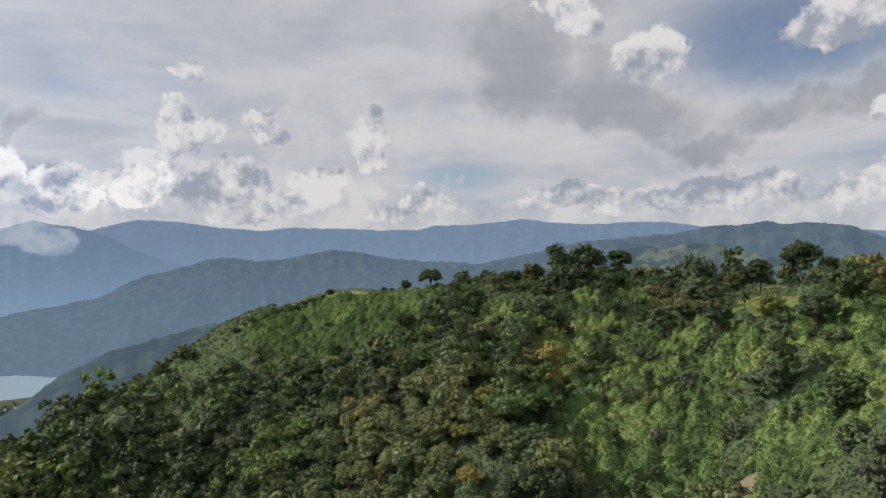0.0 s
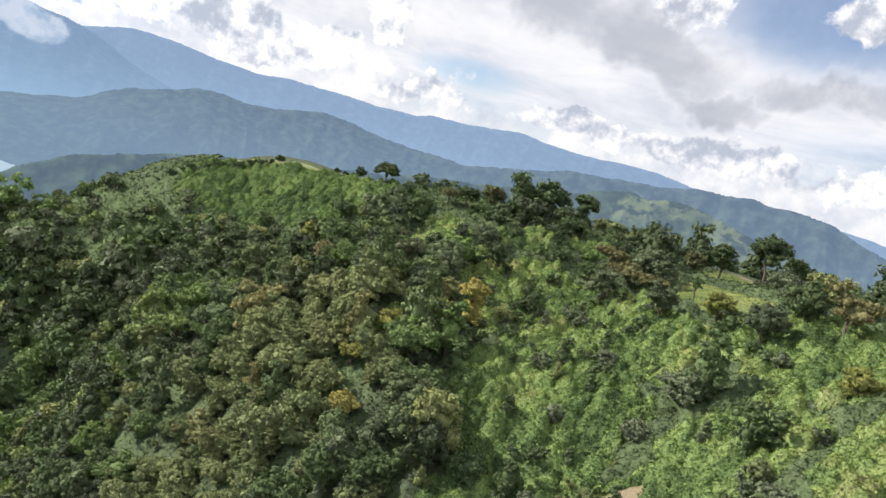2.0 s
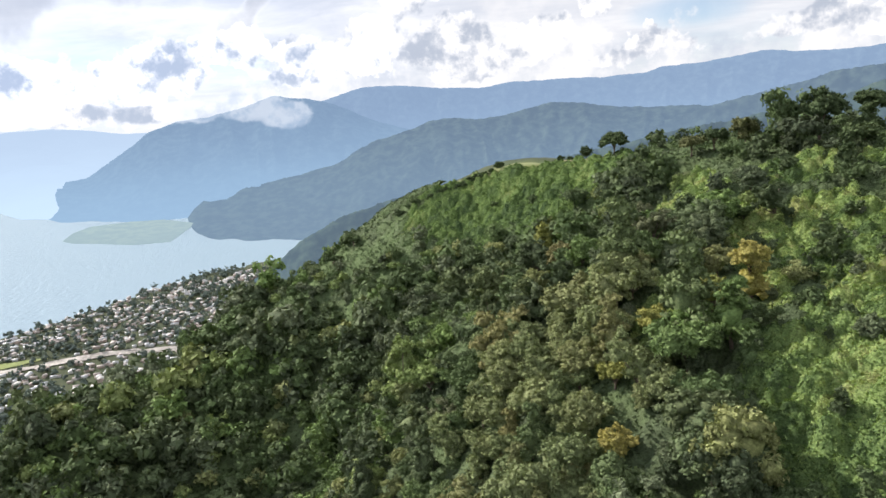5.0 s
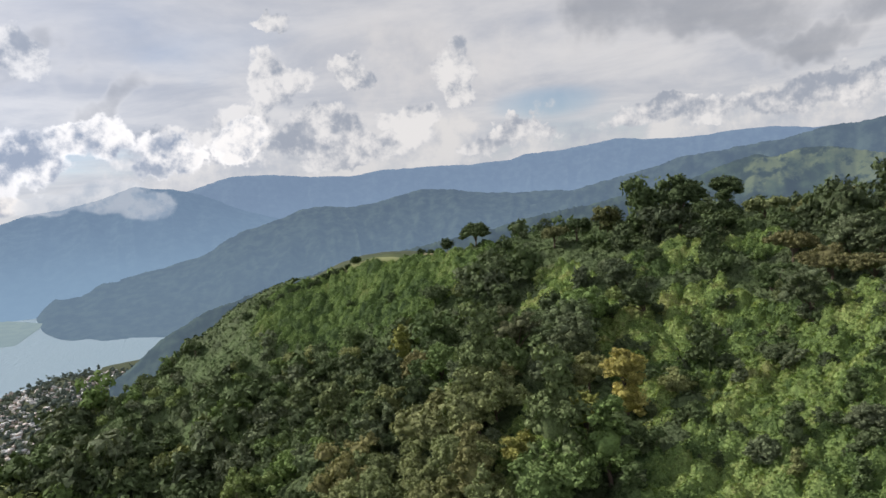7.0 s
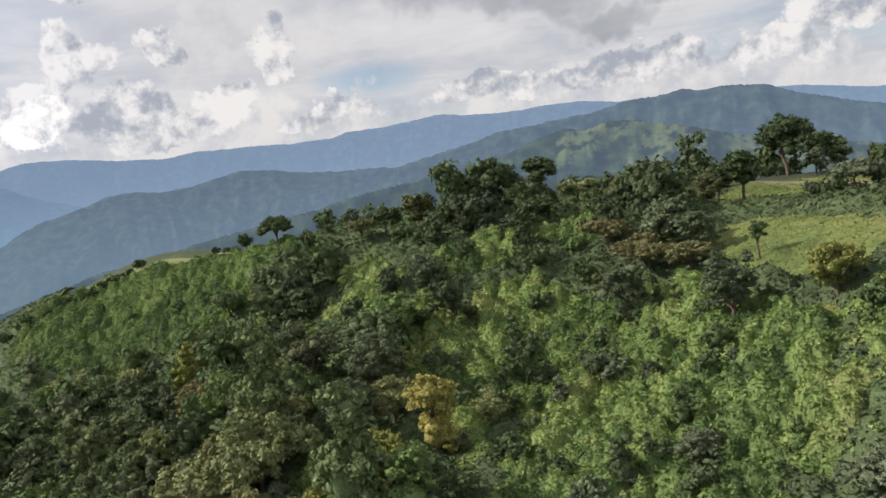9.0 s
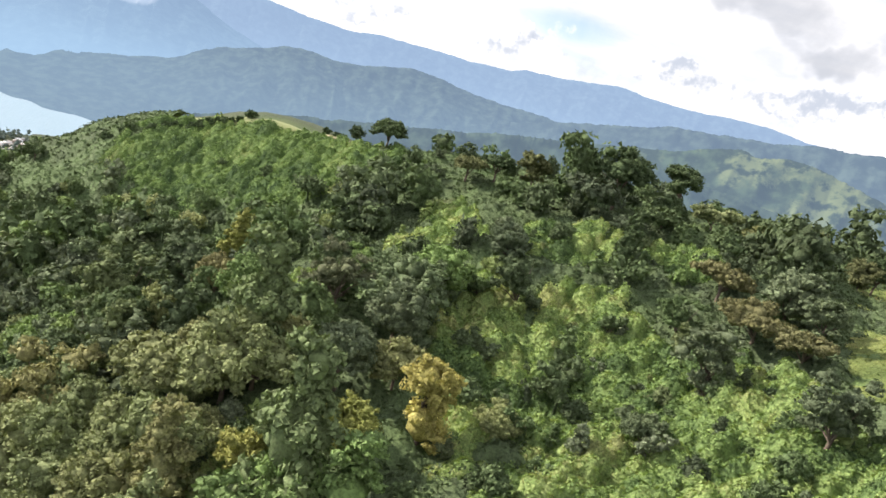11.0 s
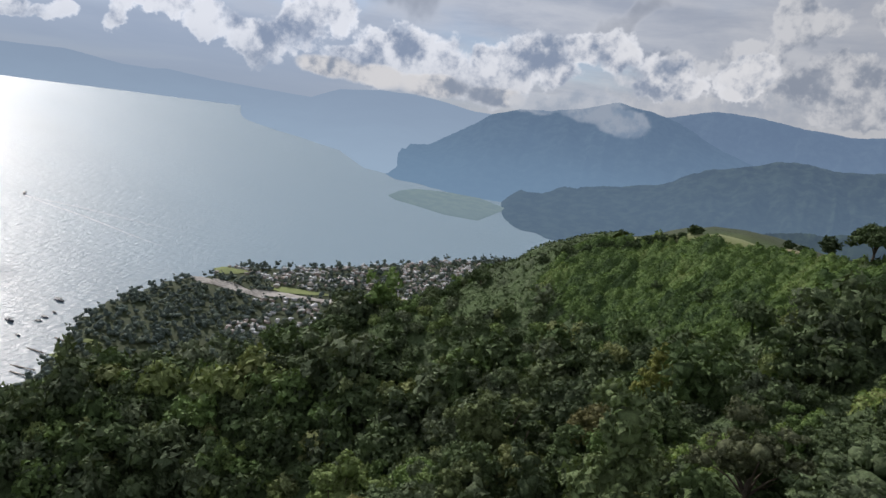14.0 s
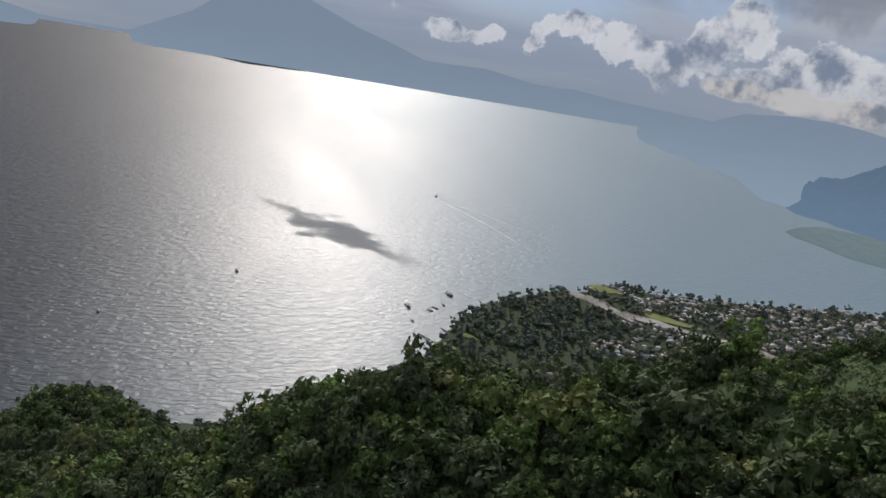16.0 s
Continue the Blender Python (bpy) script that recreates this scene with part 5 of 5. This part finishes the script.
def build_town():
    rng = np.random.default_rng(77)
    n = 9000
    x, y = rng.uniform(-1750, -850, n), rng.uniform(450, 2350, n)
    r, az = np.hypot(x - C.x, y - C.y), np.degrees(np.arctan2(-(x - C.x), y - C.y))
    z = land(x, y)
    dry = (r < np.interp(az, COAST[:, 0], COAST[:, 1]) - 14) & (z < LAKE + 60) & (within(RIVER, x, y) < -0.15) & (within(FIELDS, x, y) < -0.05)
    dense = fractal(x / 150, y / 150, 12) + 0.30 * np.exp(-((y - 1650) / 420) ** 2) + 0.18 * np.exp(-((x + 1230) / 90) ** 2 - ((y - 1050) / 170) ** 2) - 0.10 * (y < 1150)
    built = dry & (dense > 0.10) & (rng.uniform(size=n) < 0.40)
    kinds = []
    for i, (wide, deep, high, pitch) in enumerate(((9, 7, 3.2, 1.5), (13, 8, 3.4, 1.4), (8, 8, 6.2, 0.5), (16, 11, 4.5, 1.2), (11, 7, 3.0, 1.8), (20, 12, 5.0, 1.6))):
        (bv, bf), (rv, rf) = house_shape(wide, deep, high, pitch)
        for j in range(2):
            home = new("house")
            tagged(home, ("small white-walled house with a pale metal roof", "plastered village house with a rusty red roof")[j], "house", "houses of the lakeside town")
            part("wall", bv, bf, WALLS[(i + 2 * j) % 4], home)
            part("roof", rv, rf, ROOFS[0 if j == 0 and i % 3 else (1 + i % 3)], home)
            kinds.append(home)
    spare = []
    made = 0
    for i in np.flatnonzero(built):
        p, s = spot(x[i], y[i])
        m = Matrix.Translation(p) @ pose(0, 0, 0, 0, 0, (25, 115)[i % 2] + (i * 7) % 20) @ Matrix.Diagonal((s, s, s, 1))
        if made < 288:
            if made < len(kinds):
                kinds[made].matrix_basis = m
            else:
                copy_thing(kinds[(i * 5) % len(kinds)], m).matrix_basis = m
            made += 1
        else:
            spare.append((i, m))
    for name, index, mats in (("far_houses", 0, (WALLS[0], ROOFS[0])), ("far_huts", 1, (WALLS[3], ROOFS[1]))):
        walls, roofs = [], []
        for q, (i, m) in enumerate(spare):
            if q % 2 == index:
                (bv, bf), (rv, rf) = house_shape(9 + i % 5, 7 + i % 3, 3 + i % 2, 1.4)
                t = np.array(m)
                walls.append((bv @ t[:3, :3].T + t[:3, 3], bf))
                roofs.append((rv @ t[:3, :3].T + t[:3, 3], rf))
        if walls:
            v, f = joined(walls)
            a = tagged(part(name, v, f, mats[0]), "crowded small houses of a lakeside town", "houses", kind="stuff")
            v, f = joined(roofs)
            part("roof", v, f, mats[1], a)
    # trees between the houses
    n = 9800
    x, y = rng.uniform(-1780, -540, n), rng.uniform(-150, 2400, n)
    r, az = np.hypot(x - C.x, y - C.y), np.degrees(np.arctan2(-(x - C.x), y - C.y))
    z = land(x, y)
    dense = fractal(x / 150, y / 150, 12) + 0.30 * np.exp(-((y - 1650) / 420) ** 2) + 0.18 * np.exp(-((x + 1230) / 90) ** 2 - ((y - 1050) / 170) ** 2) - 0.10 * (y < 1150)
    ok = (r < np.interp(az, COAST[:, 0], COAST[:, 1]) - 4) & (z < LAKE + 190) & (within(RIVER, x, y) < -0.05) & (within(FIELDS, x, y) < 0)
    ok &= (dense < 0.10) | (rng.uniform(size=n) < 0.45)
    forms = []
    for i in range(5):
        g = np.random.default_rng(800 + i)
        forms.append(crown(g, lobes_for(g, "round", 6.5, 4.0)[:2], 14, 1.8, clumps=2))
    pieces, tints = [], []
    for i in np.flatnonzero(ok):
        p, s = spot(x[i], y[i])
        v, f = forms[i % 5]
        s *= rng.uniform(0.9, 1.9)
        pieces.append((v * (s, s, s * rng.uniform(0.7, 1.2)) + np.array(p), f))
        tints.append(np.full(len(v), rng.uniform(0, 0.99)))
    v, f = joined(pieces)
    tagged(part("town_trees", v, f, HAZED_SHORE_LEAVES, tint=np.concatenate(tints)), "dark trees between the houses and along the shore", "trees", kind="stuff")


RIVER = [(-1560, 1150, 60, 22, 10), (-1490, 1172, 90, 24, 5), (-1390, 1235, 90, 26, 40), (-1250, 1360, 120, 24, 42), (-1090, 1440, 110, 22, 20), (-930, 1480, 100, 20, 12)]
FIELDS = [(-1640, 1262, 45, 36, 30), (-1405, 1300, 75, 26, 40), (-1185, 655, 22, 12, 40), (-1235, 720, 20, 10, 40)]


def patch(name, ovals, mat, lift, label, category):
    """Flat land of one kind, laid over the ground as joined uneven ovals."""
    pieces = []
    for q, (cx, cy, rx, ry, turn) in enumerate(ovals):
        a = radians(turn)
        rings, spokes = 5, 36
        pts = [(cx, cy)]
        for i in range(1, rings + 1):
            for j in range(spokes):
                t = j * 2 * math.pi / spokes
                k = i / rings * (1 + 0.16 * math.sin(3 * t + q) + 0.08 * math.sin(7 * t + 2 * q))
                u, w = rx * k * math.cos(t), ry * k * math.sin(t)
                pts.append((cx + u * math.cos(a) - w * math.sin(a), cy + u * math.sin(a) + w * math.cos(a)))
        f = [(0, 1 + j, 1 + (j + 1) % spokes) for j in range(spokes)]
        for i in range(rings - 1):
            for j in range(spokes):
                b, c = 1 + i * spokes + j, 1 + i * spokes + (j + 1) % spokes
                f += [(b, b + spokes, c + spokes), (b, c + spokes, c)]
        pts = np.array(pts)
        z = np.maximum(land(pts[:, 0], pts[:, 1]), LAKE + 0.3) + lift + 0.12 * q
        pieces.append((laid(pts[:, 0], pts[:, 1], z), np.array(f)))
    v, f = joined(pieces)
    return tagged(part(name, v, f, mat), label, category, kind="structure")


build_town()
patch("riverbed", RIVER, plain("river_sand", (0.36, 0.34, 0.31), 0.95, 0.6, 0.025), 1.2, "pale sandy river bed running to the lake", "river bed")
patch("field", FIELDS, plain("field_grass", (0.20, 0.24, 0.08), 0.95, 0.3, 0.03), 1.6, "green fields beside the town", "field")


def build_delta():
    """A low flat point of land across the bay."""
    pts = [(-3015, 3187), (-3180, 3430), (-3288, 3682), (-3150, 3860), (-2944, 3904), (-2600, 3700), (-2295, 3073), (-2458, 3012), (-2700, 3080), (-2880, 3110)]
    pts = np.array(pts, float)
    mid = pts.mean(0)
    top, edge = laid(pts[:, 0], pts[:, 1], np.full(len(pts), LAKE + 9)), laid(mid[0] + (pts[:, 0] - mid[0]) * 1.05, mid[1] + (pts[:, 1] - mid[1]) * 1.05, np.full(len(pts), LAKE - 4))
    v = np.concatenate([laid([mid[0]], [mid[1]], [LAKE + 16]), top, edge])
    n = len(pts)
    f = []
    for i in range(n):
        j = (i + 1) % n
        f += [(0, 1 + i, 1 + j), (1 + i, 1 + n + i, 1 + n + j), (1 + i, 1 + n + j, 1 + j)]
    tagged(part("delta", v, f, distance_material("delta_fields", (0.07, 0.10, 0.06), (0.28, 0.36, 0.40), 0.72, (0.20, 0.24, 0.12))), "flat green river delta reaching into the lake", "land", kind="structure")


build_delta()

HULL = plain("dark_hull", (0.10, 0.10, 0.11), 0.5, 0.3, 1.0)
PLANK = plain("grey_planks", (0.22, 0.19, 0.16), 0.9, 0.3, 1.0)
CANOPY = plain("boat_canopy", (0.45, 0.45, 0.44), 0.7, 0.2, 1.0)


def boat():
    thing = new("boat")
    tagged(thing, "dark covered launch moored off the shore", "boat", "boats off the shore")
    ring = [(-5, 0.9), (-4.6, 1.3), (0, 1.5), (3, 1.2), (5.6, 0.05), (3, -1.2), (0, -1.5), (-4.6, -1.3), (-5, -0.9)]
    n = len(ring)
    v = [(x, y, 1.0 + 0.05 * max(0, x)) for x, y in ring] + [(x * 0.85, y * 0.6, -0.4) for x, y in ring] + [(0, 0, 0.5), (0, 0, -0.4)]
    f = []
    for i in range(n):
        j = (i + 1) % n
        f += [(i, i + n, j + n), (i, j + n, j), (2 * n, i, j), (2 * n + 1, j + n, i + n)]
    part("hull", v, f, HULL, thing)
    (bv, bf), (rv, rf) = house_shape(5.0, 2.2, 2.2, 0.25)
    part("canopy", rv, rf, CANOPY, thing)
    for sx in (-2.3, 2.3):
        for sy in (-1, 1):
            lv, lf = limb([(sx, sy, 0.6), (sx, sy, 2.3)], [0.06, 0.06], 5)
            part("post", lv, lf, HULL, thing)
    return thing


def pier(x, y, turn, long):
    thing = new("pier")
    tagged(thing, "grey wooden pier on thin posts", "pier", "piers along the shore")
    p, s = laid(x, y, LAKE), 0.93
    thing.matrix_basis = Matrix.Translation(Vector(p)) @ pose(0, 0, 0, 0, 0, turn) @ Matrix.Diagonal((s, s, s, 1))
    v = np.array([(x, y, z) for z in (1.3, 1.6) for x, y in ((-long / 2, -1.6), (long / 2, -1.6), (long / 2, 1.6), (-long / 2, 1.6))])
    f = [(4, 5, 6), (4, 6, 7), (2, 1, 0), (3, 2, 0), (0, 1, 5), (0, 5, 4), (1, 2, 6), (1, 6, 5), (2, 3, 7), (2, 7, 6), (3, 0, 4), (3, 4, 7)]
    part("deck", v, f, PLANK, thing)
    for i in range(int(long / 6) + 1):
        for sy in (-1.3, 1.3):
            lv, lf = limb([(-long / 2 + i * 6, sy, -3), (-long / 2 + i * 6, sy, 2.2)], [0.2, 0.2], 5)
            part("post", lv, lf, PLANK, thing)


def build_water_things():
    first = boat()
    for i, (x, y, turn, size) in enumerate(((-1519, 786, 20, 2.2), (-1419, 658, 15, 2.0), (-1418, 718, 30, 1.4), (-1440, 745, 5, 1.2), (-1400, 700, 50, 1.2), (-1594, 330, 10, 1.6), (-1294, 82, 0, 1.3), (-2900, 1230, 150, 2.0), (-1330, 640, 15, 1.1))):
        m = Matrix.Translation(Vector(laid(x, y, LAKE))) @ pose(0, 0, 0, 0, 0, turn) @ Matrix.Diagonal((size, size, size, 1))
        if i:
            copy_thing(first, m).matrix_basis = m
        else:
            first.matrix_basis = m
    for x, y, turn, long in ((-1240, 635, 20, 40), (-1172, 590, 30, 44), (-1150, 575, 25, 30), (-1280, 690, 15, 26), (-1075, 505, 30, 26), (-975, 372, 12, 34)):
        pier(x, y, turn, long)
    # the wake of a launch: two thin lines of foam that part
    foam = plain("foam", (0.75, 0.78, 0.80), 0.6, 0.15, 0.05)
    thing = new("wake")
    tagged(thing, "pale spreading wake of a launch on the lake", "wake")
    for (x0, y0), (x1, y1), name in (((-2866, 1219), (-1900, 1262), "foam_line"), ((-2866, 1219), (-2132, 1442), "foam_line")):
        d = np.array((x1 - x0, y1 - y0)) / math.hypot(x1 - x0, y1 - y0)
        side = np.array((-d[1], d[0]))
        v, f = [], []
        for i in range(60):
            t = i / 59
            c = np.array((x0, y0)) + d * t * math.hypot(x1 - x0, y1 - y0) + side * 5 * math.sin(9 * t + x1)
            w = (2.0 + 7.0 * t * (1 - t)) * (0.6 + 0.4 * math.sin(i * 1.7) ** 2) * (1 - t ** 3)
            for q in (-1, 1):
                v.append(laid(*(c + side * w * q), LAKE + 0.6))
        for i in range(59):
            a = 2 * i
            f += [(a, a + 1, a + 3), (a, a + 3, a + 2)]
        part(name, v, f, foam, thing)


build_water_things()
